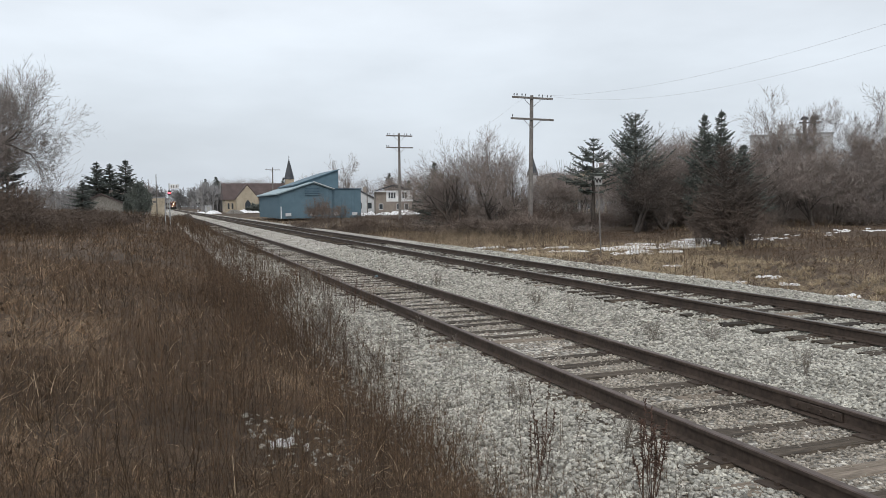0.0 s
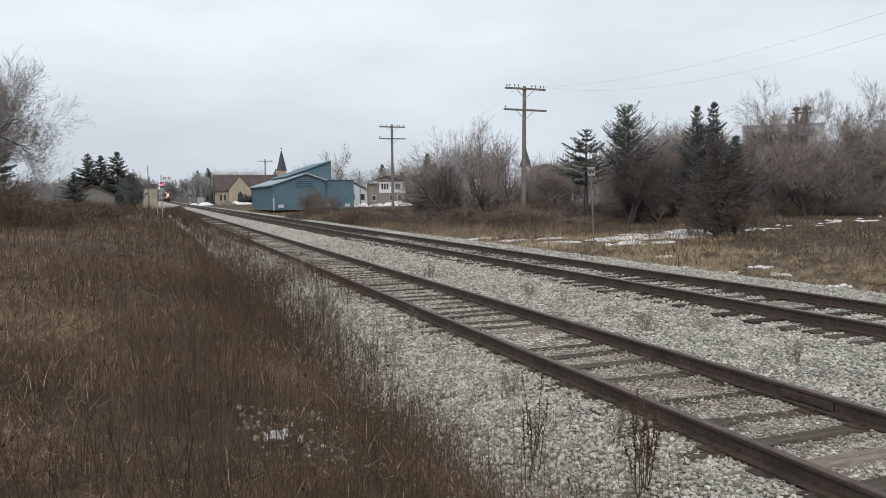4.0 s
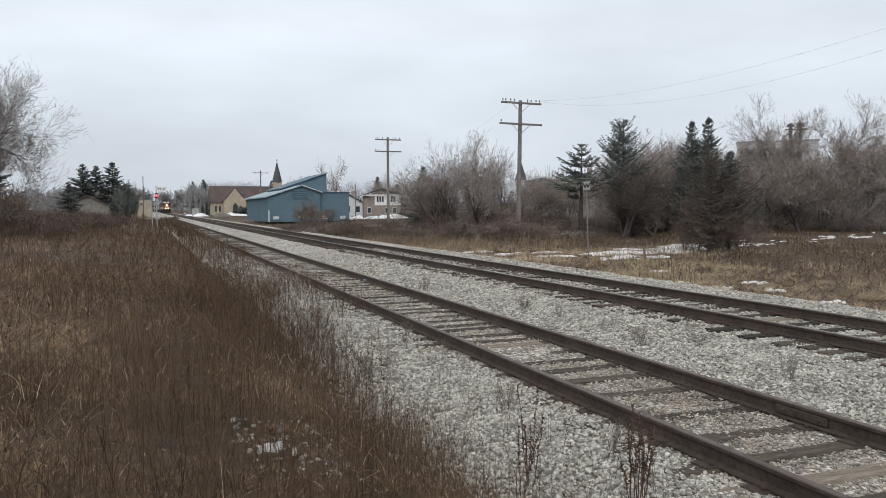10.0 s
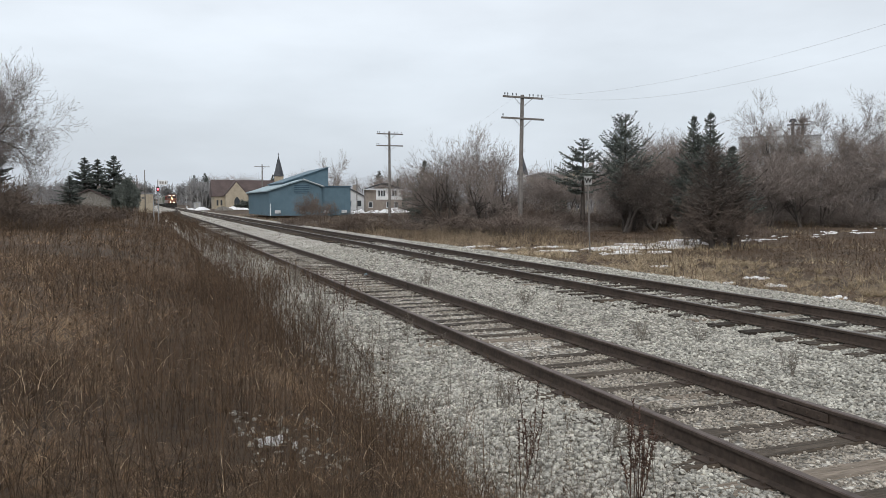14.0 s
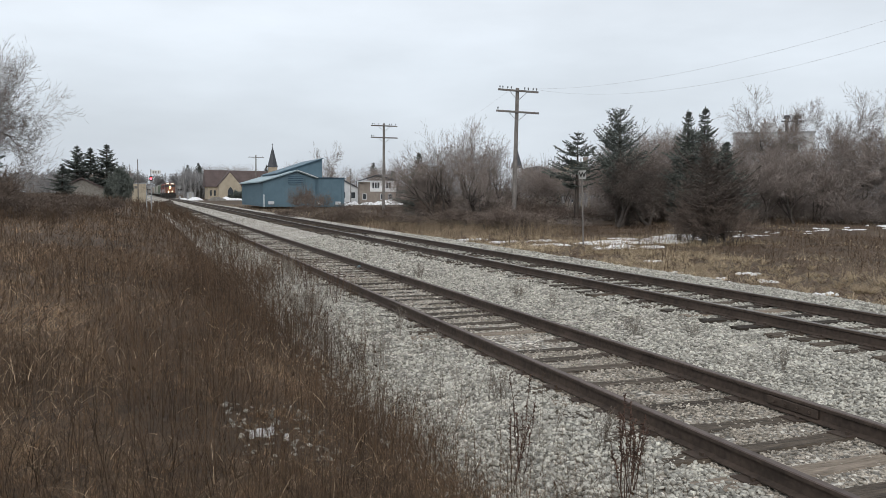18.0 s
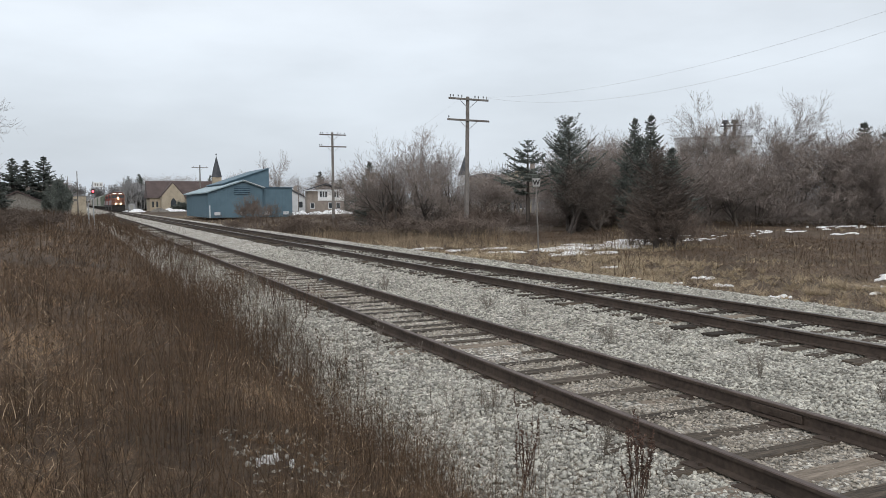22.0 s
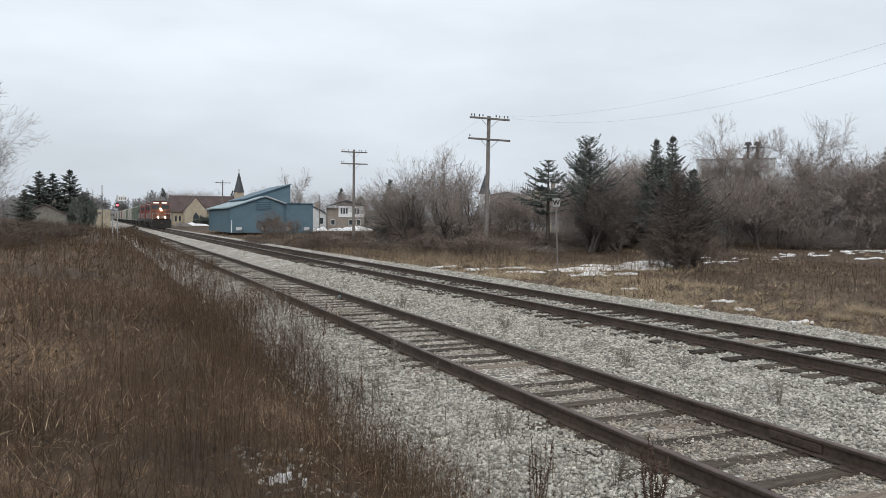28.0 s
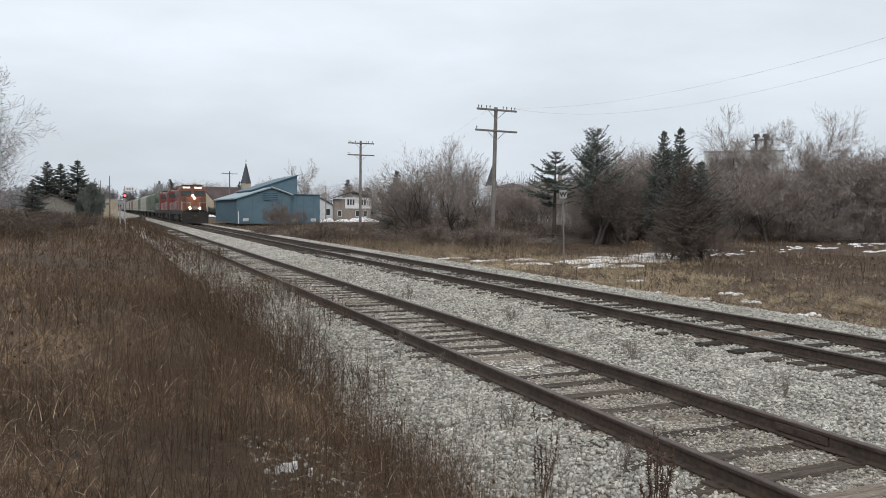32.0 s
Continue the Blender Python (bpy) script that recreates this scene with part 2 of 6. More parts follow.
LOCODULL = mat("faded_maroon", (0.11, 0.03, 0.025), (0.20, 0.06, 0.05), 0.6, 0.6, bump=0.05)
LOCOGREY = mat("sooty_grey", (0.10, 0.095, 0.09), (0.20, 0.19, 0.18), 0.6, 0.7, bump=0.05)
HOPPERGREY = mat("hopper_pale_grey", (0.22, 0.22, 0.21), (0.36, 0.36, 0.34), 0.4, 0.7, bump=0.05)
HOPPERGREEN = mat("hopper_dull_green", (0.08, 0.10, 0.08), (0.15, 0.175, 0.14), 0.4, 0.7, bump=0.05)
HOPPERBROWN = mat("hopper_rust_brown", (0.14, 0.07, 0.05), (0.24, 0.13, 0.10), 0.4, 0.7, bump=0.05)
WIRE = mat("wire", (0.50, 0.51, 0.53), (0.62, 0.63, 0.65), 1.0, 0.6, bump=0.0)
HEADLIGHT = mat("headlight_glow", (0.9, 0.7, 0.4), (0.9, 0.7, 0.4), 1, 0.3, bump=0.0, glow=(1.0, 0.58, 0.22), power=25)
DITCHLIGHT = mat("ditch_light_glow", (0.9, 0.75, 0.5), (0.9, 0.75, 0.5), 1, 0.3, bump=0.0, glow=(1.0, 0.68, 0.36), power=30)
NUMBERLIGHT = mat("number_board_glow", (0.8, 0.8, 0.75), (0.8, 0.8, 0.75), 1, 0.3, bump=0.0, glow=(1.0, 0.95, 0.85), power=0.8)
REDLIGHT = mat("red_signal_glow", (0.8, 0.05, 0.05), (0.8, 0.05, 0.05), 1, 0.3, bump=0.0, glow=(1.0, 0.06, 0.08), power=6)
BLUEBAG = mat("blue_litter", (0.10, 0.15, 0.18), (0.19, 0.26, 0.29), 6, 0.5, bump=0.2)


# ---- building helpers ----
def part(name, bm, material, parent=None, label="", smooth=False):
    me = bpy.data.meshes.new(name)
    bm.to_mesh(me)
    bm.free()
    me.materials.append(material)
    if smooth:
        me.shade_smooth()
    ob = new(name, me)
    ob.parent = parent
    if label:
        ob["label"] = label
    return ob


def shared(name, me, parent, m):
    ob = new(name, me)
    ob.parent = parent
    ob.matrix_basis = m
    return ob


def thing(name, m, label, category, group="", kind=""):
    ob = new(name)
    ob.matrix_basis = m
    return tagged(ob, label, category, group, kind)


def polar(bearing, reach, z=0.0):
    a = radians(bearing)
    return Vector((reach * math.sin(a), reach * math.cos(a), z))


def box(bm, x0, x1, y0, y1, z0, z1, bevel=0.0):
    r = bmesh.ops.create_cube(bm, size=1)
    vs = r["verts"]
    for v in vs:
        v.co = Vector((x0 + (v.co.x + 0.5) * (x1 - x0), y0 + (v.co.y + 0.5) * (y1 - y0), z0 + (v.co.z + 0.5) * (z1 - z0)))
    if bevel:
        es = list({e for v in vs for e in v.link_edges})
        bmesh.ops.bevel(bm, geom=es, offset=bevel, segments=1, affect="EDGES")
    return bm


def boxes(*specs, bevel=0.0):
    bm = bmesh.new()
    for s in specs:
        box(bm, *s, bevel=bevel)
    return bm


def rod(bm, a, b, r0, r1=None, sides=8):
    a, b = Vector(a), Vector(b)
    r1 = r0 if r1 is None else r1
    q = (b - a).to_track_quat("Z", "Y").to_matrix().to_4x4()
    bmesh.ops.create_cone(bm, cap_ends=True, segments=sides, radius1=r0, radius2=r1, depth=(b - a).length,
                          matrix=Matrix.Translation((a + b) / 2) @ q)
    return bm


def prism(bm, outline, y0, y1):
    """A solid from an outline in x and z, drawn out along y."""
    front = [bm.verts.new((x, y0, z)) for x, z in outline]
    back = [bm.verts.new((x, y1, z)) for x, z in outline]
    k = len(outline)
    bm.faces.new(front)
    bm.faces.new(back[::-1])
    for i in range(k):
        j = (i + 1) % k
        bm.faces.new((front[j], front[i], back[i], back[j]))
    bmesh.ops.recalc_face_normals(bm, faces=bm.faces)
    return bm


def soup(name, verts, faces, material, smooth=False):
    """A mesh from arrays: verts (n, 3), faces (m, k)."""
    verts, faces = np.asarray(verts, np.float32), np.asarray(faces, np.int32)
    me = bpy.data.meshes.new(name)
    k = faces.shape[1]
    me.vertices.add(len(verts))
    me.vertices.foreach_set("co", verts.ravel())
    me.loops.add(faces.size)
    me.loops.foreach_set("vertex_index", faces.ravel())
    me.polygons.add(len(faces))
    me.polygons.foreach_set("loop_start", np.arange(0, faces.size, k, dtype=np.int32))
    me.polygons.foreach_set("loop_total", np.full(len(faces), k, np.int32))
    me.materials.append(material)
    me.update(calc_edges=True)
    if smooth:
        me.shade_smooth()
    return me


def ribbons(base, height, lean, width, rng, levels=3, curl=1.6, sag=0.25):
    """Blades as narrow tapered strips: base (n, 3), lean (n, 2) is how far the tip is carried sideways."""
    n = len(base)
    turn = rng.uniform(0, np.pi, n)
    side = np.stack([np.cos(turn), np.sin(turn), np.zeros(n)], 1)
    f = np.linspace(0, 1, levels + 1)
    pts = np.zeros((n, levels + 1, 2, 3), np.float32)
    for i, u in enumerate(f):
        c = base.copy()
        c[:, :2] += lean * (u ** curl)
        c[:, 2] += height * (u - sag * np.minimum(1.5, (np.hypot(*lean.T) / np.maximum(height, 0.01))) * u * u)
        w = (width * (1 - 0.8 * u))[:, None] * 0.5
        pts[:, i, 0], pts[:, i, 1] = c - side * w, c + side * w
    start = np.arange(n)[:, None] * (2 * (levels + 1))
    quad = np.concatenate([start + np.array([2 * i, 2 * i + 1, 2 * i + 3, 2 * i + 2]) for i in range(levels)])
    return pts.reshape(-1, 3), quad


def tubes(segs, sides=3):
    """Tapered prisms: segs (n, 8) of start, end and the two radii."""
    s = np.asarray(segs, np.float64)
    a, b, ra, rb = s[:, :3], s[:, 3:6], s[:, 6], s[:, 7]
    d = b - a
    d /= np.linalg.norm(d, axis=1)[:, None] + 1e-9
    ref = np.where(np.abs(d[:, 2:3]) < 0.9, np.array([[0, 0, 1.0]]), np.array([[1.0, 0, 0]]))
    u = np.cross(d, ref)
    u /= np.linalg.norm(u, axis=1)[:, None] + 1e-9
    v = np.cross(d, u)
    ang = np.arange(sides) * 2 * np.pi / sides
    ring = u[:, None] * np.cos(ang)[None, :, None] + v[:, None] * np.sin(ang)[None, :, None]
    verts = np.concatenate([a[:, None] + ring * ra[:, None, None], b[:, None] + ring * rb[:, None, None]], 1)
    start = np.arange(len(s))[:, None] * (2 * sides)
    quad = np.concatenate([start + np.array([i, (i + 1) % sides, sides + (i + 1) % sides, sides + i]) for i in range(sides)])
    return verts.reshape(-1, 3), quad


def strips(segs, rng):
    """Twigs as narrow tapered strips, each turned its own way."""
    s = np.asarray(segs, np.float64)
    a, b = s[:, :3], s[:, 3:6]
    d = b - a
    d /= np.linalg.norm(d, axis=1)[:, None] + 1e-9
    u = np.cross(d, rng.normal(0, 1, d.shape))
    u /= np.linalg.norm(u, axis=1)[:, None] + 1e-9
    v = np.stack([a - u * s[:, 6:7], a + u * s[:, 6:7], b + u * s[:, 7:8], b - u * s[:, 7:8]], 1).reshape(-1, 3)
    return v, np.arange(len(v)).reshape(-1, 4)


def cable(points, radii, sides=4):
    """One unbroken round length through the points."""
    p = np.asarray(points, float)
    d = np.gradient(p, axis=0)
    d /= np.linalg.norm(d, axis=1)[:, None] + 1e-9
    ref = np.where(np.abs(d[:, 2:3]) < 0.9, np.array([[0, 0, 1.0]]), np.array([[1.0, 0, 0]]))
    u = np.cross(d, ref)
    u /= np.linalg.norm(u, axis=1)[:, None] + 1e-9
    w = np.cross(d, u)
    ang = np.arange(sides) * 2 * np.pi / sides
    r = np.broadcast_to(np.asarray(radii, float), (len(p),))
    v = p[:, None] + (u[:, None] * np.cos(ang)[None, :, None] + w[:, None] * np.sin(ang)[None, :, None]) * r[:, None, None]
    i = np.arange(len(p) - 1)[:, None] * sides
    f = np.concatenate([i + np.array([k, (k + 1) % sides, sides + (k + 1) % sides, sides + k]) for k in range(sides)])
    return v.reshape(-1, 3), f


def join(*pieces):
    vs, fs, k = [], [], 0
    for v, f in pieces:
        vs.append(v)
        fs.append(f + k)
        k += len(v)
    return np.concatenate(vs), np.concatenate(fs)


def wave(x, y, s=1.0, o=0.0):
    """A cheap patchy field, about -1 to 1."""
    return (np.sin(x * 0.9 * s + 1.7 + o) * np.cos(y * 0.7 * s - 0.4 + o) + np.sin(x * 2.1 * s - y * 1.3 * s + o) * 0.6
            + np.sin(y * 2.9 * s + x * 0.6 * s + 2.0 * o) * 0.4) / 2.0


# ---- the lie of the land ----
GX = np.array([-3000, -400, -120, -60, -30, -18, -10, -6, -3, -1.5, -0.3, 1.15, 2.2, 2.9, 3.4, 10.3, 11.0, 11.7, 13.0, 20.0, 27, 34, 48, 70, 120, 400, 3000.0])
GZ = np.array([1.5, 1.5, 1.4, 1.3, 1.2, 1.1, 0.95, 0.85, 0.75, 0.62, 0.44, 0.13, -0.19, -0.26, -0.32, -0.32, -0.30, -0.30, -0.28, -0.20, 0.0, 0.15, 0.35, 0.5, 0.6, 1.0, 1.0])


def ground_z(x, y):
    x, y = np.asarray(x, float), np.asarray(y, float)
    z = np.interp(x, GX, GZ)
    soft = np.clip((np.abs(x - 6.9) - 4.2) / 2.0, 0, 1)
    z = z + 0.06 * wave(x, y, 0.8) * soft + 0.07 * wave(y, x, 1.5, 1.3) * np.clip(1 - np.abs(x - 1.6) / 1.2, 0, 1) + 0.10 * wave(x, y, 0.13, 2.0) * soft
    return z


BX = np.array([1.9, 2.25, 2.7, 3.4, 3.7, 5.9, 6.3, 7.35, 7.75, 10.05, 11.5, 12.3, 13.1, 13.5])
BZ = np.array([-0.32, -0.14, -0.06, 0.022, 0.004, 0.004, 0.022, 0.170, 0.198, 0.200, 0.195, 0.11, -0.22, -0.40])


def ballast_z(x, y):
    return np.interp(x, BX, BZ) + 0.015 * wave(x, y, 2.3)


def build_ground():
    xs = np.unique(np.concatenate([GX, np.arange(-24, 60, 1.5), np.arange(-5, 4, 0.5)]))
    ys = np.unique(np.concatenate([np.array([-3000, -1000, -300, -100, -40, -20, -10.0]), np.arange(-6, 30, 0.75), np.arange(30, 130, 4.0), np.array([150, 200, 300, 450, 700, 1200, 3000.0])]))
    X, Y = np.meshgrid(xs, ys)
    v = np.stack([X.ravel(), Y.ravel(), ground_z(X, Y).ravel()], 1)
    i = np.arange(len(ys) - 1)[:, None] * len(xs) + np.arange(len(xs) - 1)[None]
    i = i.ravel()
    f = np.stack([i, i + 1, i + 1 + len(xs), i + len(xs)], 1)
    tagged(new("ground", soup("ground", v, f, SOIL, True)), "brown winter ground with dead matted grass", "ground", kind="structure")


def build_ballast_bed():
    xs = np.unique(np.concatenate([BX, np.arange(1.9, 13.5, 0.4)]))
    ys = np.concatenate([np.arange(-12, 40, 0.8), np.arange(40, 200, 6.0), np.arange(200, 640, 40.0)])
    X, Y = np.meshgrid(xs, ys)
    v = np.stack([X.ravel(), Y.ravel(), ballast_z(X, Y).ravel()], 1)
    i = (np.arange(len(ys) - 1)[:, None] * len(xs) + np.arange(len(xs) - 1)[None]).ravel()
    f = np.stack([i, i + 1, i + 1 + len(xs), i + len(xs)], 1)
    return tagged(new("ballast_bed", soup("ballast_bed", v, f, BALLAST, True)), "pale grey crushed stone ballast under two tracks", "ballast", kind="structure")


build_ground()
bed = build_ballast_bed()

# ---- the two tracks ----
GAUGE = 1.508
RAIL = 0.152
SIDING_X, SIDING_Z, MAIN_X, MAIN_Z = 4.815, 0.028, 8.915, 0.238


def rail_profile():
    half = [(0.0, 0.0), (0.068, 0.0), (0.068, 0.010), (0.012, 0.024), (0.009, 0.110), (0.036, 0.120), (0.036, 0.145), (0.028, RAIL), (0.0, RAIL)]
    return half[1:-1] + [(-x, z) for x, z in reversed(half[1:-1])]


def siding_shift(y):
    """The siding swings over to the main line at its far end."""
    u = np.clip((y - 150.0) / 75.0, 0, 1)
    return (MAIN_X - SIDING_X) * (u * u * (3 - 2 * u)), (MAIN_Z - SIDING_Z) * u


def rail_mesh(x, z, path=None, head=WORN):
    prof = rail_profile()
    ys = [-14.0] + list(range(0, 150, 6)) + list(range(150, 226, 5)) if path else [-14.0] + list(range(0, 620, 10))
    bm = bmesh.new()
    rows = []
    for y in ys:
        dx, dz = path(y) if path else (0, 0)
        wob = 0.008 * math.sin(y * 0.37 + x)
        rows.append([bm.verts.new((x + dx + px + wob, y, z + dz + pz)) for px, pz in prof])
    k = len(prof)
    for a, b in zip(rows, rows[1:]):
        for i in range(k):
            j = (i + 1) % k
            fc = bm.faces.new((a[j], a[i], b[i], b[j]))
            if min(prof[i][1], prof[j][1]) > 0.14:
                fc.material_index = 1
    bmesh.ops.recalc_face_normals(bm, faces=bm.faces)
    me = bpy.data.meshes.new("rail")
    bm.to_mesh(me)
    bm.free()
    me.materials.append(RUST)
    me.materials.append(head)
    return me


def tie_mesh(seed, length=2.6):
    r = random.Random(seed)
    bm = boxes((-length / 2, length / 2, -0.115, 0.115, -0.16, 0.0), bevel=0.018)
    for v in bm.verts:
        v.co += Vector((r.uniform(-0.03, 0.03) if abs(v.co.x) > 1 else 0, r.uniform(-0.01, 0.01), r.uniform(-0.012, 0.0)))
    me = bpy.data.meshes.new("tie")
    bm.to_mesh(me)
    bm.free()
    return me


def plate_mesh():
    bm = boxes((-0.17, 0.17, -0.095, 0.095, 0, 0.014), (-0.11, -0.085, -0.06, -0.035, 0.01, 0.04), (0.085, 0.11, 0.035, 0.06, 0.01, 0.04))
    me = bpy.data.meshes.new("tie_plate")
    bm.to_mesh(me)
    bm.free()
    me.materials.append(RUST)
    return me


def joint_bar(parent, x, y, z):
    bm = boxes((-0.032, -0.014, -0.30, 0.30, 0.028, 0.108), (0.014, 0.032, -0.30, 0.30, 0.028, 0.108), bevel=0.006)
    ob = part("joint_bar", bm, RUST, parent, "rusty bolted joint bar")
    ob.location = (x, y, z)
    for i in range(4):
        b = bmesh.new()
        rod(b, (-0.05, -0.21 + i * 0.14, 0.068), (0.05, -0.21 + i * 0.14, 0.068), 0.014, sides=6)
        part("bolt", b, RUST, ob)


TIES = []


def build_track(name, x, z, label, path, spacing, first, count, pale, head, known=()):
    tr = thing(name, pose(0, 0, 0), label, "railway track", "railway tracks", "structure")
    for s in (-1, 1):
        shared("rail", rail_mesh(x + s * GAUGE / 2, z, path, head), tr, Matrix())
    meshes = [tie_mesh(i) for i in range(5)]
    palem = []
    for me in meshes:
        me.materials.append(TIE)
        c = me.copy()
        c.materials.clear()
        c.materials.append(TIE_PALE)
        palem.append(c)
    pl = plate_mesh()
    r = random.Random(name)
    ys = [first + i * spacing + r.uniform(-0.05, 0.05) for i in range(count)]
    if known:
        ys = [y for y in ys if y < known[0] - 0.3] + list(known) + [y for y in ys if y > known[-1] + 0.3]
    for i, y in enumerate(ys):
        TIES.append((x, y))
        src = palem if any(abs(y - q) < 0.2 for q in pale) else meshes
        t = shared("tie", r.choice(src), tr, pose(x + r.uniform(-0.06, 0.06), y, z - 0.006 + r.uniform(-0.012, 0.008), 0, r.uniform(-0.4, 0.4), r.uniform(-2.2, 2.2)))
        if i < 62:
            for s in (-1, 1):
                p = shared("tie_plate", pl, t, Matrix.Translation((s * GAUGE / 2 + x - t.location.x, 0, -0.008)))
    far, y = [], ys[-1] + spacing
    base = np.array([[a, b, c] for a in (-1.3, 1.3) for b in (-0.11, 0.11) for c in (-0.12, 0.0)])
    face = np.array([[0, 1, 3, 2], [4, 6, 7, 5], [0, 4, 5, 1], [2, 3, 7, 6], [1, 5, 7, 3]])
    end = 222 if path else 420
    while y < end:
        dx, dz = path(y) if path else (0, 0)
        far.append((base + [x + dx + r.uniform(-0.05, 0.05), y, z + dz - 0.005], face))
        y += spacing + r.uniform(-0.04, 0.04)
    v, f = join(*far)
    ob = new("far_ties", soup("far_ties", v, f, TIE))
    ob.parent = tr
    tagged(ob, kind="stuff")
    return tr


siding = build_track("siding_track", SIDING_X, SIDING_Z, "rusty siding track on worn wooden ties", siding_shift, 0.57, -13.87, 172, (4.33, 6.6, 10.24, 15.0, 17.9), WORN,
                     (3.30, 3.84, 4.33, 4.86, 5.43, 6.14, 6.60, 7.08, 7.80, 8.41, 8.94, 9.52, 10.24, 10.67, 11.19, 11.87, 12.33, 12.93, 13.47))
main = build_track("main_track", MAIN_X, MAIN_Z, "main line track with brown rails on wooden ties", None, 0.51, -13.72, 178, (9.6, 15.4), POLISHED,
                   (5.42, 5.90, 6.36, 6.85, 7.28, 7.62, 8.00, 8.55))
for jx, jy, jz in ((SIDING_X + GAUGE / 2, 5.5, SIDING_Z), (SIDING_X - GAUGE / 2, 0.9, SIDING_Z), (SIDING_X + GAUGE / 2, 17.4, SIDING_Z), (SIDING_X - GAUGE / 2, 12.8, SIDING_Z)):
    joint_bar(siding, jx, jy, jz)


# ---- trees and shrubs ----
def grow(rng, start, heading, length, radius, level, segs, spread, lift, twigs):
    """One limb in short bent pieces, with side limbs on it."""
    steps = 4 if level > 1 else 2
    p, d = np.array(start, float), np.array(heading, float)
    kids = []
    for i in range(steps):
        d = d + rng.normal(0, 0.10 + 0.03 * level, 3) + np.array([0, 0, lift])
        d /= np.linalg.norm(d)
        q = p + d * length / steps
        ra, rb = radius * (1 - 0.7 * i / steps), radius * (1 - 0.7 * (i + 1) / steps)
        segs.append((*p, *q, ra, rb))
        if i > 0 or level < 4:
            kids.append((q, d.copy(), rb))
        p = q
    if level <= 0:
        return
    for q, d, r in kids:
        for _ in range(twigs if level < 3 else 2):
            side = rng.normal(0, 1, 3)
            side -= side.dot(d) * d
            side /= np.linalg.norm(side) + 1e-6
            h = d * rng.uniform(0.55, 0.95) + side * spread * rng.uniform(0.5, 1.1)
            h /= np.linalg.norm(h)
            grow(rng, q, h, length * rng.uniform(0.42, 0.70), max(r * 0.62, 0.004), level - 1, segs, spread, lift, twigs)


def bare_tree_meshes(seed, height, stems=1, levels=4, spread=0.75, lift=0.10, twigs=2, radius=0.16, lean=0.15, thin=0.007, skin=None, limb=None):
    rng = np.random.default_rng(seed)
    trunk, limbs = None, []
    for s in range(stems):
        a = rng.uniform(0, 2 * np.pi)
        o = np.array([math.cos(a), math.sin(a), 0]) * (0.35 * (stems > 1) * rng.uniform(0.3, 1.2))
        h = np.array([math.cos(a) * lean * (1 + (stems > 1)), math.sin(a) * lean * (1 + (stems > 1)), 1.0])
        segs = []
        grow(rng, o, h / np.linalg.norm(h), height * rng.uniform(0.58, 0.72), radius * rng.uniform(0.7, 1.1), levels, segs, spread, lift, twigs)
        if trunk is None:
            trunk = np.array(segs[:4])
            limbs += segs[4:]
        else:
            limbs += segs
    limbs = np.array(limbs)
    limbs[:, 6:] = np.maximum(limbs[:, 6:], thin)
    k = height / max(limbs[:, 5].max(), 0.1)
    trunk[:, :6] *= k
    limbs[:, :6] *= k
    stout = limbs[:, 6] > 0.022
    pts = np.concatenate([[trunk[0, :3] - [0, 0, 0.3]], trunk[:, :3], trunk[-1:, 3:6]])
    t = cable(pts, np.concatenate([[trunk[0, 6] * 1.3], trunk[:, 6], trunk[-1:, 7]]), 7)
    wood = tubes(limbs[stout], 4)
    crown = soup("crown", *join(wood, strips(limbs[~stout], rng)), skin or TWIG)
    if thin < 0.02:
        crown.materials.append(limb or BARK)
        crown.polygons.foreach_set("material_index", (np.arange(len(crown.polygons)) < len(wood[1])).astype(np.int32))
    return soup("trunk", *t, limb or BARK, True), crown


def add_tree(name, meshes, where, turn, scale, label, category, group=""):
    ob = thing(name, Matrix.Translation(where) @ pose(0, 0, 0, 0, 0, turn) @ Matrix.Diagonal((scale[0], scale[0], scale[1], 1)), label, category, group)
    for n, me in zip(("trunk", "crown"), meshes):
        shared(n, me, ob, Matrix())
    return ob


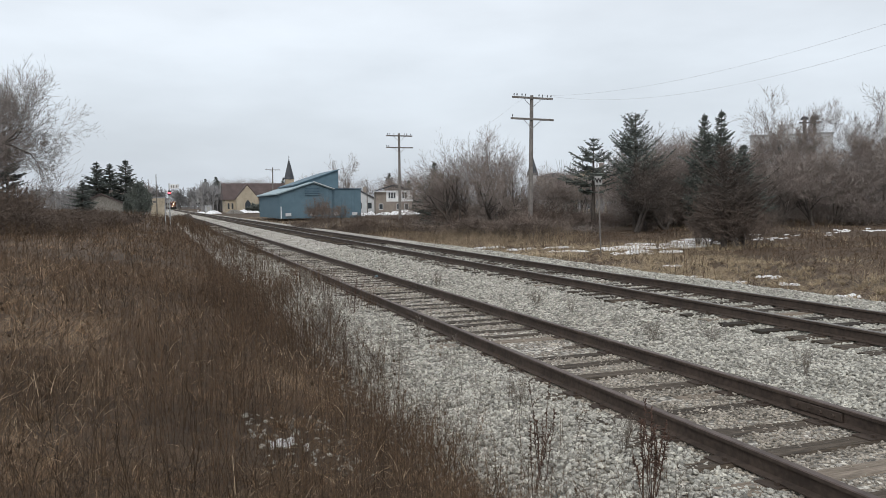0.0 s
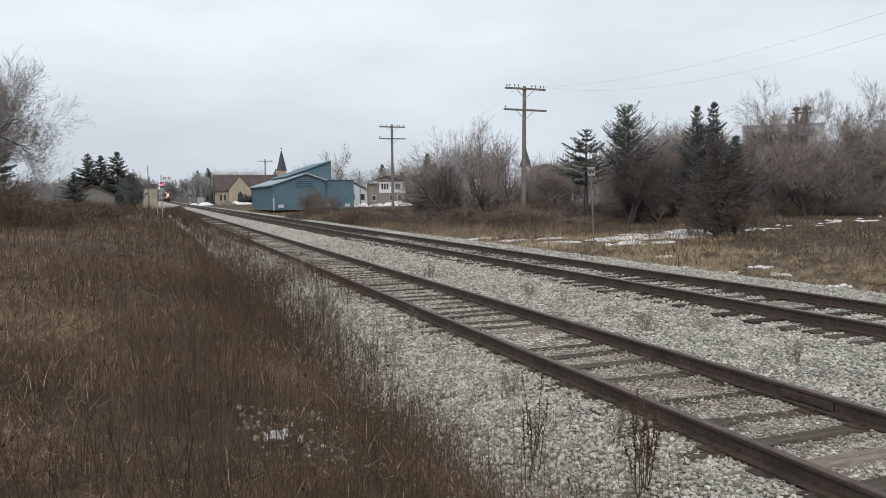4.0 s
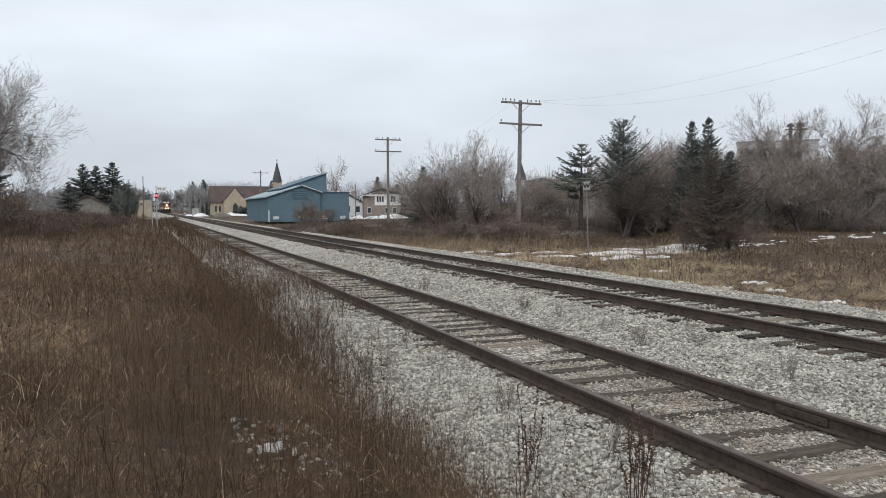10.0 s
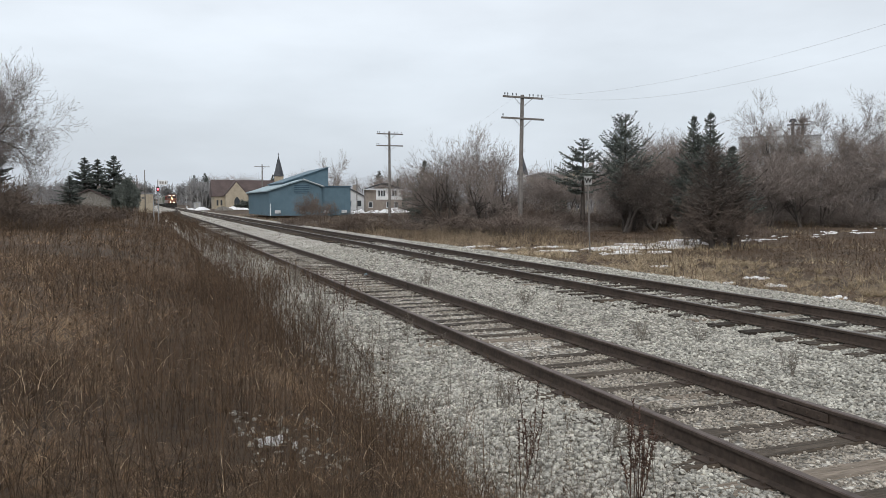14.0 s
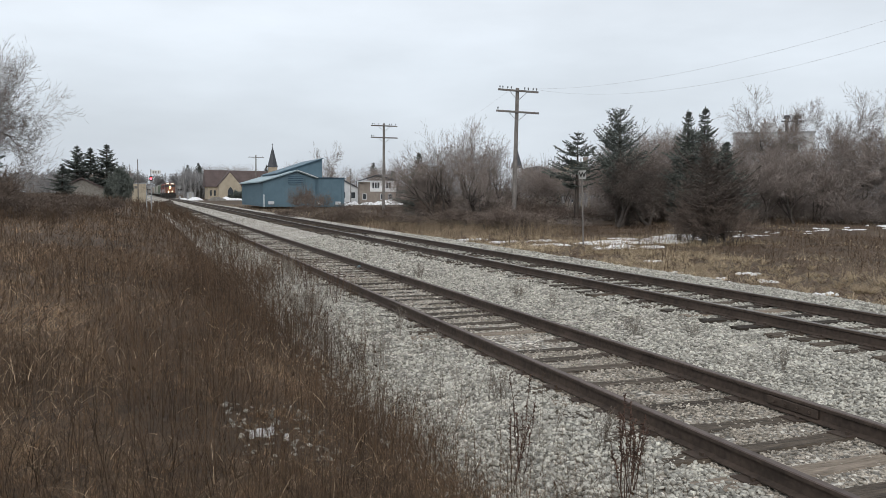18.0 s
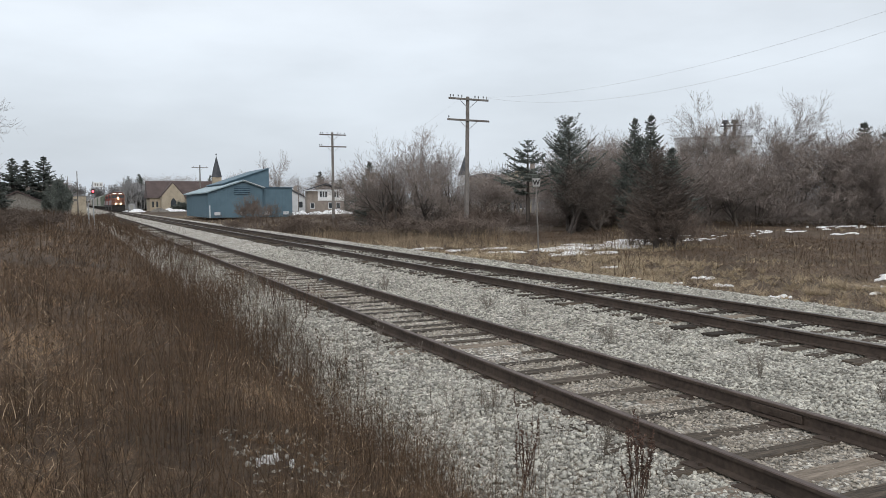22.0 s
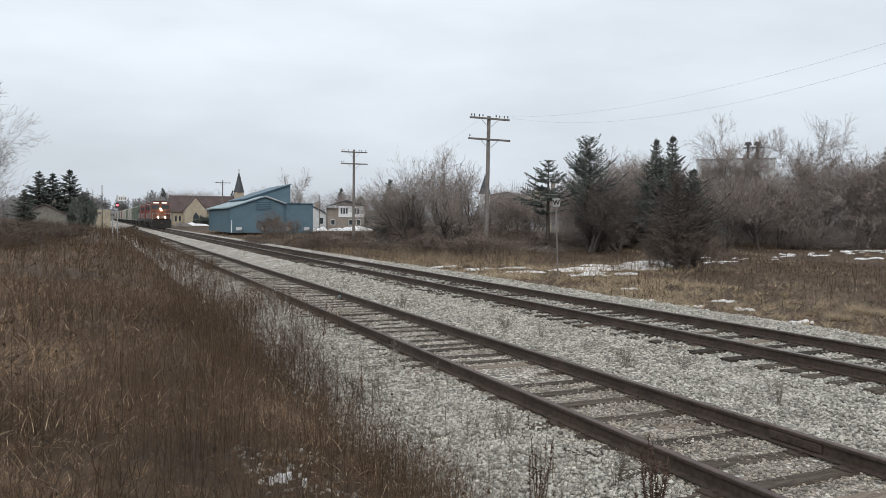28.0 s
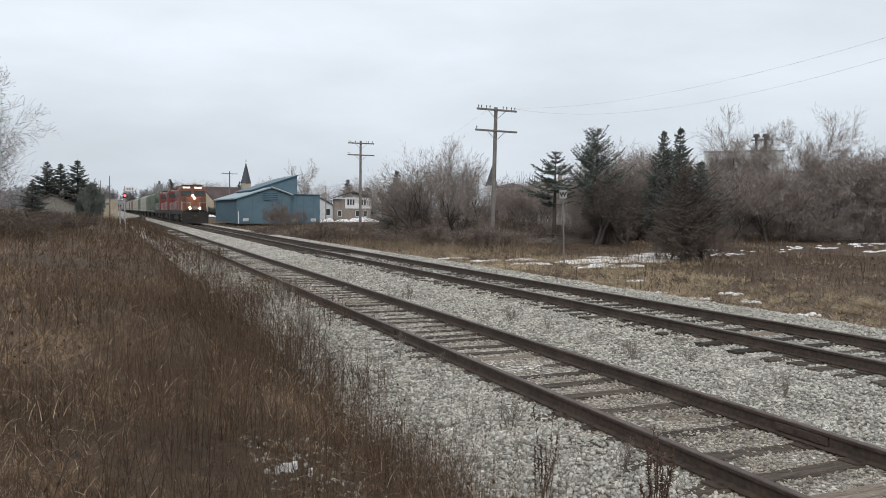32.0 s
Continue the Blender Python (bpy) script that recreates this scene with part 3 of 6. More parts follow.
def conifer_meshes(seed, height, width, rise=0.0, tip=0.25, gap=0.30, bare=0.06, taper=0.85, boughs=6, full=1.0, brush=0.040, skin=None, inner=0.15, crown_bend=0.0):
    """A trunk with rings of boughs; every bough bends upward to its tip and carries brushes of needles on side twigs.
    rise: how steeply boughs leave the trunk; tip: how far they turn up; gap: metres between rings; full: needle cover."""
    rng = np.random.default_rng(seed)
    segs, twigs = [], []
    z = height * bare
    while z < height * 0.985:
        u = (z - height * bare) / (height * (1 - bare))
        reach = width * (1 - u) ** taper * (0.82 + 0.18 * math.sin(z * 4.1 + seed)) * min(1.0, 0.55 + 2.2 * u)
        base = np.array([crown_bend * u * u, 0, z])
        for _ in range(max(3, int(boughs * (1 - 0.35 * u)))):
            if rng.uniform() < 0.12:
                continue
            a = rng.uniform(0, 2 * np.pi)
            L = max(reach * rng.uniform(0.55, 1.2), 0.12)
            out = np.array([math.cos(a), math.sin(a), 0.0])
            flat = np.array([-out[1], out[0], 0.0])
            slope = rise + 0.45 * u + rng.uniform(-0.12, 0.12)
            prev = base
            n = max(3, int(L / 0.11))
            for i in range(1, n + 1):
                w = i / n
                p = base + out * L * w + np.array([0, 0, L * (slope * w + tip * w * w)])
                if i % 3 == 0 or i == n:
                    segs.append((*prev, *p, 0.020 * (1.15 - w), 0.020 * (1.05 - w)))
                    prev = p
                if w < inner:
                    continue
                for side in (-1, 1):
                    if rng.uniform() > full:
                        continue
                    l = (0.12 + 0.30 * L * (1.05 - w)) * rng.uniform(0.6, 1.25)
                    l = min(l, 0.55)
                    d = out * rng.uniform(0.35, 0.9) + flat * side * rng.uniform(0.4, 1.0) + np.array([0, 0, slope * 0.6 + tip * w + rng.uniform(-0.35, 0.2)])
                    d /= np.linalg.norm(d)
                    q = p + d * l
                    twigs.append((*p, *q, brush, brush * 0.45))
                    for v in (0.35, 0.7):
                        if rng.uniform() < 0.75 * full:
                            c = p + d * l * v
                            e = d * 0.6 + rng.normal(0, 0.55, 3)
                            e /= np.linalg.norm(e) + 1e-6
                            twigs.append((*c, *(c + e * l * rng.uniform(0.3, 0.6)), brush * 0.8, brush * 0.35))
        z += gap * rng.uniform(0.6, 1.4) * (1 - 0.4 * u)
    top = np.array([crown_bend, 0, height])
    for _ in range(7):
        d = np.array([0, 0, 1.0]) + rng.normal(0, 0.3, 3)
        c = top - np.array([0, 0, rng.uniform(0.05, 0.5)])
        twigs.append((*c, *(c + d / np.linalg.norm(d) * 0.28), brush * 0.8, brush * 0.3))
    stem = cable([(0, 0, -0.3), (crown_bend * 0.09, 0, height * 0.3), (crown_bend * 0.36, 0, height * 0.6), tuple(top)], (0.17, 0.14, 0.09, 0.015), 6)
    crown = soup("crown", *join(tubes(segs, 3), strips(twigs, rng)), skin or NEEDLE)
    return soup("trunk", *stem, DARKBARK, True), crown


def build_trees():
    rng = random.Random(11)
    big = [bare_tree_meshes(s, 10.0, 3, 4, 0.60, 0.07, 2, 0.13, 0.16, 0.006) for s in (1, 2)]
    old = bare_tree_meshes(55, 10.6, 2, 5, 0.70, 0.07, 2, 0.42, 0.14, 0.006, PALETWIG)
    tall = [bare_tree_meshes(s, 10.6, 1, 5, 0.64, 0.08, 2, 0.20, 0.06, 0.0055) for s in (71, 74)]
    dense = [bare_tree_meshes(73, 7.6, 3, 4, 0.72, 0.05, 3, 0.13, 0.20, 0.008)]
    multi = [bare_tree_meshes(s, 8.0, 4, 4, 0.60, 0.09, 2, 0.13, 0.17, 0.0075) for s in (3, 4)]
    shrub = [bare_tree_meshes(s, 3.2, 6, 3, 0.65, 0.06, 2, 0.028, 0.36, 0.006) for s in (6, 7, 8)]
    dark = [bare_tree_meshes(s, 3.2, 7, 3, 0.7, 0.05, 2, 0.03, 0.36, 0.007, DARKTWIG) for s in (16, 17)]
    fan = [bare_tree_meshes(s, 8.2, 4, 4, 0.62, 0.10, 2, 0.16, 0.17, 0.006, None, DARKBARK) for s in (93, 94)]
    brush = [bare_tree_meshes(s, 3.2, 7, 3, 0.75, 0.04, 2, 0.028, 0.42, 0.008, BRUSH) for s in (18, 19)]
    # the old trees on the bank
    add_tree("bare_tree", old, polar(-10.2, 55, 0.8), 215, (0.92, 1.12), "large bare grey tree with spreading limbs on a bank", "tree", "bare trees on the bank")
    add_tree("bare_tree", old, polar(-12.6, 57, 0.8), 95, (0.9, 1.0), "large bare grey tree with spreading limbs on a bank", "tree", "bare trees on the bank")
    add_tree("bare_tree", big[0], polar(-12.5, 52, 0.9), 250, (1.1, 0.85), "bare grey tree with upright limbs on a bank", "tree", "bare trees on the bank")
    # tall many-stemmed trees behind the poles
    for b, r, s, h in ((20.7, 56, 0.85, 0.88), (22.2, 60, 0.9, 0.88), (23.6, 54, 0.9, 0.90), (24.7, 57, 0.8, 0.86), (19.2, 62, 0.7, 0.62), (26.2, 60, 0.7, 0.55)):
        add_tree("bare_tree", fan[int(b) % 2], polar(b, r, 0.1), rng.uniform(0, 360), (s, h), "many-stemmed bare brown tree in a thicket", "tree", "thicket trees")
    for b, r, h in ((27.4, 80, 0.72), (28.8, 84, 0.7), (29.8, 84, 0.62), (31.8, 70, 0.72), (35.2, 60, 0.92), (36.3, 64, 0.95), (37.4, 66, 0.95), (34.2, 66, 0.9), (32.9, 66, 0.8)):
        add_tree("bare_tree", rng.choice(multi), polar(b, r, 0.2), rng.uniform(0, 360), (1.0, h), "many-stemmed bare brown tree in a thicket", "tree", "thicket trees")
    for b, r, s, h in ((42.8, 66, 0.95, 0.98), (46.5, 67, 0.9, 0.97), (42.2, 70, 0.8, 0.78), (47.6, 68, 0.8, 0.80), (49.0, 64, 0.75, 0.72), (44.8, 75, 0.9, 0.8)):
        add_tree("bare_tree", tall[int(b * 10) % 2], polar(b, r, 0.3), rng.uniform(0, 360), (s, h), "tall bare grey tree at the edge of a field", "tree", "field edge trees")
    for b, r, s, h in ((50.6, 61, 0.9, 0.95), (52.0, 63, 0.95, 1.0), (53.3, 60, 0.9, 0.95), (54.6, 62, 1.0, 1.08), (56.4, 61, 1.0, 1.1), (58.2, 62, 1.0, 1.0)):
        add_tree("bare_tree", dense[0], polar(b, r, 0.2), rng.uniform(0, 360), (s, h), "dense dark bare tree at the edge of a field", "tree", "field edge trees")
    for b, r, h in ((46.2, 62, 0.72), (48.0, 66, 0.75), (43.0, 60, 0.72), (45.0, 59, 0.68), (41.6, 64, 0.8), (40.2, 66, 0.85), (36.6, 68, 0.95)):
        add_tree("bare_tree", rng.choice(multi), polar(b, r, 0.3), rng.uniform(0, 360), (0.95, h), "many-stemmed bare brown tree at the edge of a field", "tree", "field edge trees")
    # understorey
    for i in range(34):
        b = rng.uniform(18.6, 31)
        r, high = rng.uniform(49, 62), rng.uniform(0.4, 0.85) * (0.6 if b < 20 else 1)
        high *= (0.55 if 29.2 < b < 31.6 else 1) * (0.6 if r < 54 else 1)
        add_tree("bare_shrub", rng.choice(dark + brush if i % 4 else shrub), polar(b, r, 0.1), rng.uniform(0, 360), (rng.uniform(0.9, 1.4), high), "dense bare brown shrub at the wood's edge", "shrub", "wood edge shrubs")
    for i in range(60):
        b = rng.uniform(30.5, 59)
        r, high = rng.uniform(58, 74), rng.uniform(0.5, 1.25)
        high *= 0.5 if b < 32 else 1
        kind = dark + shrub if b < 41 else shrub
        add_tree("bare_shrub", rng.choice(kind), polar(b, r, 0.1), rng.uniform(0, 360), (rng.uniform(0.9, 1.4), high), "dense bare grey-brown shrub at the wood's edge", "shrub", "wood edge shrubs")
    for i in range(56):
        b, r = rng.uniform(-17, -2.0), rng.uniform(34, 75)
        add_tree("bare_shrub", rng.choice(brush), polar(b, r, 0.7), rng.uniform(0, 360), (rng.uniform(0.8, 1.3), rng.uniform(0.45, 0.8) * (1.35 if b < -8 else 0.6)), "bare brown shrub on the bank", "shrub", "bank shrubs")
    for b, r, h in ((24.2, 46, 0.4), (25.0, 47, 0.45), (26.2, 46, 0.5), (27.4, 47.5, 0.4), (25.6, 48.5, 0.55)):
        add_tree("bare_shrub", rng.choice(dark), polar(b, r, 0.0), rng.uniform(0, 360), (0.9, h), "bare brown shrub round the pole's foot", "shrub", "wood edge shrubs")
    for b, r, h in ((12.0, 104, 0.7), (12.6, 106, 0.85), (11.4, 108, 0.9), (10.8, 111, 1.1), (11.1, 111, 1.2), (10.4, 110, 0.7), (17.0, 88, 0.35), (18.0, 80, 0.4), (14.0, 100, 0.35), (15.4, 96, 0.35)):
        add_tree("bare_shrub", rng.choice(dark), polar(b, r, 0.0), rng.uniform(0, 360), (0.6, h), "bare brown shrub before the blue building", "shrub", "trackside shrubs")
    for i in range(46):
        b, r = rng.uniform(9.5, 19.5), rng.uniform(56, 108)
        add_tree("bare_shrub", rng.choice(brush), polar(b, r, -0.1), rng.uniform(0, 360), (rng.uniform(0.4, 0.8), rng.uniform(0.14, 0.32)), "low bare brown brush beside the main line", "shrub", "trackside shrubs")
    # low spreading trees by the field
    low = bare_tree_meshes(21, 5.2, 2, 4, 0.95, 0.01, 3, 0.17, 0.22, 0.008, CEDAR, DARKBARK)
    add_tree("bare_tree", low, polar(33.5, 51, 0.0), 0, (0.95, 1.0), "low spreading dark bare tree beside the field", "tree", "field trees")
    add_tree("bare_tree", low, polar(35.6, 54, 0.1), 120, (0.85, 0.9), "low spreading dark bare tree beside the field", "tree", "field trees")
    for b, r, s, h in ((38.4, 37.6, 0.6, 0.75), (40.5, 37.0, 0.7, 0.8), (39.6, 37.8, 0.8, 1.15), (41.4, 38.0, 0.6, 0.55), (37.6, 38.4, 0.5, 0.6)):
        add_tree("bare_shrub", dark[int(b * 10) % 2], polar(b, r, 0.0), b * 53, (s, h), "tangled dark bare shrub round a cedar", "shrub", "field shrubs")
    # conifers
    pine = conifer_meshes(31, 7.7, 2.4, 0.30, 0.32, 0.30, 0.26, 0.55, 11, 0.95, 0.030)
    open_pine = conifer_meshes(36, 7.2, 3.3, 0.02, 0.20, 0.50, 0.42, 0.75, 10, 1.0, 0.042)
    ball = bare_tree_meshes(41, 5.2, 7, 4, 0.9, 0.02, 2, 0.1, 0.3, 0.035, NEEDLE)
    far = conifer_meshes(35, 8.6, 2.6, -0.05, 0.20, 0.28, 0.05, 0.8, 8, 1.0, 0.075)
    spruce = conifer_meshes(32, 8.6, 3.0, -0.10, 0.25, 0.25, 0.05, 0.85, 11, 1.0, 0.042, None, 0.10, 0.12)
    thorn = conifer_meshes(34, 4.6, 3.1, 0.38, 0.20, 0.15, 0.02, 0.75, 8, 0.7, 0.018, CEDAR, 0.05)
    for m, b, r, s, h, lab in ((open_pine, 30.6, 55, 0.95, 0.87, "open-crowned dark green pine"), (pine, 33.5, 54, 1.1, 1.0, "tall dark pine among bare branches"),
                               (spruce, 38.0, 56, 0.85, 0.9, "layered dark spruce by a field"), (spruce, 39.1, 55, 0.85, 0.91, "layered dark spruce by a field"),
                               (spruce, 40.6, 56, 0.9, 0.66, "short dark spruce by a field"), (thorn, 39.4, 37.2, 0.95, 0.95, "broad dark brown cedar in the snowy field"), (thorn, 40.6, 39.0, 0.55, 0.7, "small dark brown cedar in the snowy field"), (thorn, 34.2, 53, 0.8, 0.75, "dark brown cedar beside the field"),
                               (spruce, 19.2, 64, 0.8, 0.62, "small dark spruce in a thicket"), (spruce, 29.0, 90, 0.6, 0.45, "small dark spruce in a thicket"),
                               (spruce, 52.6, 66, 1.1, 0.9, "dark spruce at the wood's edge"), (spruce, 53.8, 65, 1.1, 0.8, "dark spruce at the wood's edge"),
                               (far, -8.9, 60, 0.75, 0.68, "dark spruce on the bank"),
                               (far, -3.7, 150, 1.9, 1.02, "tall dark spruce beyond the bank"), (far, -2.9, 152, 1.9, 1.0, "tall dark spruce beyond the bank"),
                               (far, -1.9, 155, 2.0, 1.1, "tall dark spruce beyond the bank"), (far, -4.6, 120, 1.2, 0.55, "dark spruce beyond the bank"),
                               (far, 3.2, 330, 1.8, 1.5, "tall dark spruce in the town"), (far, 3.9, 330, 2.2, 1.6, "tall dark spruce in the town"), (far, 4.0, 340, 2.0, 1.5, "tall dark spruce in the town"),
                               (ball, 6.52, 226, 0.75, 0.6, "dark clipped evergreen by the church"), (ball, 6.9, 227, 0.7, 0.5, "dark clipped evergreen by the church"), (far, 8.5, 290, 1.3, 1.4, "tall dark spruce behind the church"), (far, 11.6, 170, 1.0, 1.0, "dark spruce behind the blue building"), (far, 16.0, 190, 1.6, 1.1, "dark spruce behind the houses"), (far, 17.4, 150, 1.4, 0.75, "dark spruce behind the houses")):
        add_tree("conifer_tree", m, polar(b, r, 0.0 if b > 0 else 1.0), b * 37, (s, h), lab, "tree", "conifers")
    # trees of the town
    for b, r, s, h in ( (10.4, 230, 1.6, 1.15), (11.0, 240, 1.7, 1.2), (16.6, 170, 1.3, 0.95), (17.3, 160, 1.2, 0.9), (15.3, 190, 1.3, 0.9), (18.2, 120, 1.0, 0.75), (6.2, 330, 2.0, 1.4), (4.6, 360, 2.2, 1.5), (-1.6, 380, 2.5, 1.5), (-2.2, 260, 1.6, 1.0), (7.2, 300, 1.8, 1.3)):
        add_tree("bare_tree", rng.choice(big), polar(b, r, 0.3), rng.uniform(0, 360), (s, h), "bare grey tree among the houses of the town", "tree", "town trees")
    wood = [bare_tree_meshes(s, 10.0, 4, 3, 0.70, 0.05, 2, 0.2, 0.16, 0.06, HAZEDWOOD) for s in (81, 82)]
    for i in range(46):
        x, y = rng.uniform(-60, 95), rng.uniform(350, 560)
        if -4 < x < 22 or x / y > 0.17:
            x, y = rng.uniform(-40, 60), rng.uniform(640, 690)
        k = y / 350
        add_tree("bare_tree", wood[i % 2], (x, y, 0.3), rng.uniform(0, 360), (1.5 * k ** 0.5, k * rng.uniform(0.85, 1.1)), "grey bare tree in far woods, paled for haze", "tree", "far woods trees")
    elm = bare_tree_meshes(62, 11.0, 1, 4, 0.72, 0.10, 2, 0.24, 0.02, 0.016)
    add_tree("bare_tree", elm, polar(13.05, 140, 0.3), 30, (0.72, 1.0), "tall bare single-trunked tree behind a workshop", "tree", "town trees")
    add_tree("bare_tree", elm, polar(10.7, 190, 0.3), 140, (1.0, 0.9), "tall bare single-trunked tree behind a workshop", "tree", "town trees")
    add_tree("round_tree", ball, polar(-0.9, 128, 0.8), 0, (0.62, 1.12), "rounded dense dark tree beyond the bank", "tree")
    add_tree("round_tree", ball, polar(-1.45, 131, 0.8), 90, (0.6, 0.98), "rounded dense dark tree beyond the bank", "tree")


def build_far_woods():
    rng = np.random.default_rng(5)
    b = np.radians(rng.uniform(-16, 62, 9000))
    r = rng.uniform(380, 620, 9000)
    near = (np.degrees(b) > 26)
    r = np.where((np.abs(r * np.sin(b) - 8.9) < 14) & ~near, rng.uniform(660, 760, 9000), r)
    town = rng.uniform(0, 1, 9000) < 0.3
    b = np.where(town & ~near, np.radians(rng.uniform(2.9, 6.2, 9000)), b)
    r = np.where(town & ~near, rng.uniform(300, 360, 9000), r)
    r[near] = rng.uniform(95, 190, near.sum())
    h = np.where(near, rng.uniform(3.0, 7.5, 9000), rng.uniform(5, 11, 9000)) * (0.85 + 0.25 * np.sin(b * 40))
    base = np.stack([r * np.sin(b), r * np.cos(b), np.full(9000, 0.3)], 1)
    pieces = []
    h = np.where(town & ~near, h * 1.05, h)
    lean = rng.normal(0, 0.5, (9000, 2))
    pieces.append(ribbons(base, h, lean, np.where(near, 0.18, 0.35), rng, 2))
    for k in range(6):
        up = base.copy()
        up[:, 2] += h * rng.uniform(0.15, 0.6, 9000)
        pieces.append(ribbons(up, h * rng.uniform(0.3, 0.5, 9000), rng.normal(0, 1, (9000, 2)) * (h * 0.22)[:, None], np.where(near, 0.08, 0.32), rng, 2))
    v, f = join(*pieces)
    tagged(new("far_woods", soup("far_woods", v, f, HAZEDWOOD)), "distant bare winter woods along the horizon", "woods", kind="stuff")


build_trees()
build_far_woods()


# ---- poles, wires and signs ----
def build_pole(where, top, arms, lean, label, fat=0.16):
    base = where.z
    ob = thing("utility_pole", Matrix.Translation(where) @ pose(0, 0, 0, lean[0], lean[1], 0), label, "utility pole", "line poles")
    H = top - base
    part("post", rod(bmesh.new(), (0, 0, -0.3), (0, 0, H), fat, fat * 0.7, 10), POLEWOOD, ob)
    for z, half, pins, shift in arms:
        z -= base
        arm = part("crossarm", boxes((-half + shift, half + shift, -0.20, -0.09, z - 0.06, z + 0.06), bevel=0.01), POLEWOOD, ob)
        for s in (-1, 1):
            part("brace", rod(bmesh.new(), (s * 0.62, -0.15, z - 0.05), (0, -0.11, z - 0.62), 0.018, sides=5), GALV, arm)
        for px in pins:
            b = rod(bmesh.new(), (px, -0.145, z + 0.05), (px, -0.145, z + 0.14), 0.015, sides=6)
            rod(b, (px, -0.145, z + 0.14), (px, -0.145, z + 0.25), 0.045, 0.032, sides=8)
            part("insulator", b, GLASS, arm)
    return ob


def build_poles():
    pa = Vector((22.62, 46.1, 0.1))
    ob = build_pole(pa, 8.86, ((8.68, 1.42, (-1.3, -1.1, -0.75, -0.5, 0.45, 0.7, 1.05, 1.3), 0.0), (7.34, 1.5, (-1.4,), 0.0)), (0.0, 0.9), "weathered wooden line pole with two crossarms")
    pb = Vector((24.1, 80.1, 0.1))
    build_pole(pb, 9.42, ((9.15, 1.42, (-1.3, -1.1, -0.6, 0.55, 0.8, 1.25), 0.0), (7.93, 1.45, (-1.4, -1.2), 0.0)), (0, 0), "weathered wooden line pole with two crossarms")
    build_pole(Vector((22.6, 8.0, -0.1)), 9.4, ((9.1, 1.42, (-1.3, 0.7, 1.3), 0.0),), (0, 0), "weathered wooden line pole with one crossarm")
    pc = Vector((23.0, 169.0, 0.2))
    build_pole(pc, 10.0, ((9.5, 1.6, (-1.3, 1.3), 0.0),), (0, 0.4), "distant wooden line pole with one crossarm")
    for b, r, h in ((0.0, 130, 7.0), (6.75, 260, 9.5), (-0.5, 200, 8.5), (14.4, 135, 6.2)):
        w = polar(b, r, 0.3)
        build_pole(w, h, (), (0, 0), "slim far wooden pole", 0.09)
    for dx, dz, sag, end in ((0.7, 8.86, 1.35, (23.3, 8.0, 9.2)), (1.3, 8.84, 1.95, (23.9, 8.0, 9.2))):
        a, b = Vector((22.7 + dx, 46.0, dz)), Vector(end)
        pts = [tuple(a.lerp(b, i / 28) - Vector((0, 0, sag * 4 * (i / 28) * (1 - i / 28)))) for i in range(29)]
        tagged(new("overhead_wire", soup("overhead_wire", *cable(pts, 0.0042), WIRE)), "thin grey overhead wire sagging from the pole", "wire", "overhead wires")
    segs = [(22.0, 45.9, 8.6, 20.6, 49.5, 6.9, 0.0045, 0.0045)]
    tagged(new("guy_wire", soup("guy_wire", *tubes(segs, 4), WIRE)), "thin slack wire hanging from the pole", "wire")


def build_whistle_sign():
    ob = thing("whistle_sign", pose(18.15, 30.05, -0.2, 0, -2.6, 0), "white square board with a black letter on a leaning steel post", "sign")
    part("post", boxes((-0.03, 0.03, -0.02, 0.02, 0, 3.1), bevel=0.006), POLEWOOD, ob)
    board = part("board", boxes((-0.17, 0.17, -0.05, -0.035, 2.95, 3.32), bevel=0.01), SIGNWHITE, ob)
    board.matrix_basis = pose(0, 0, 0, 0, 0, -12)
    fc = bpy.data.curves.new("letter", "FONT")
    fc.body, fc.size, fc.align_x, fc.extrude, fc.offset = "W", 0.29, "CENTER", 0.002, 0.012
    t = new("letter", fc)
    me = bpy.data.meshes.new_from_object(t.evaluated_get(bpy.context.evaluated_depsgraph_get()))
    bpy.data.objects.remove(t)
    me.materials.clear()
    me.materials.append(SIGNBLACK)
    lt = new("letter", me)
    lt.parent = board
    lt.matrix_basis = pose(0, -0.056, 3.035, 90, 0, 0)


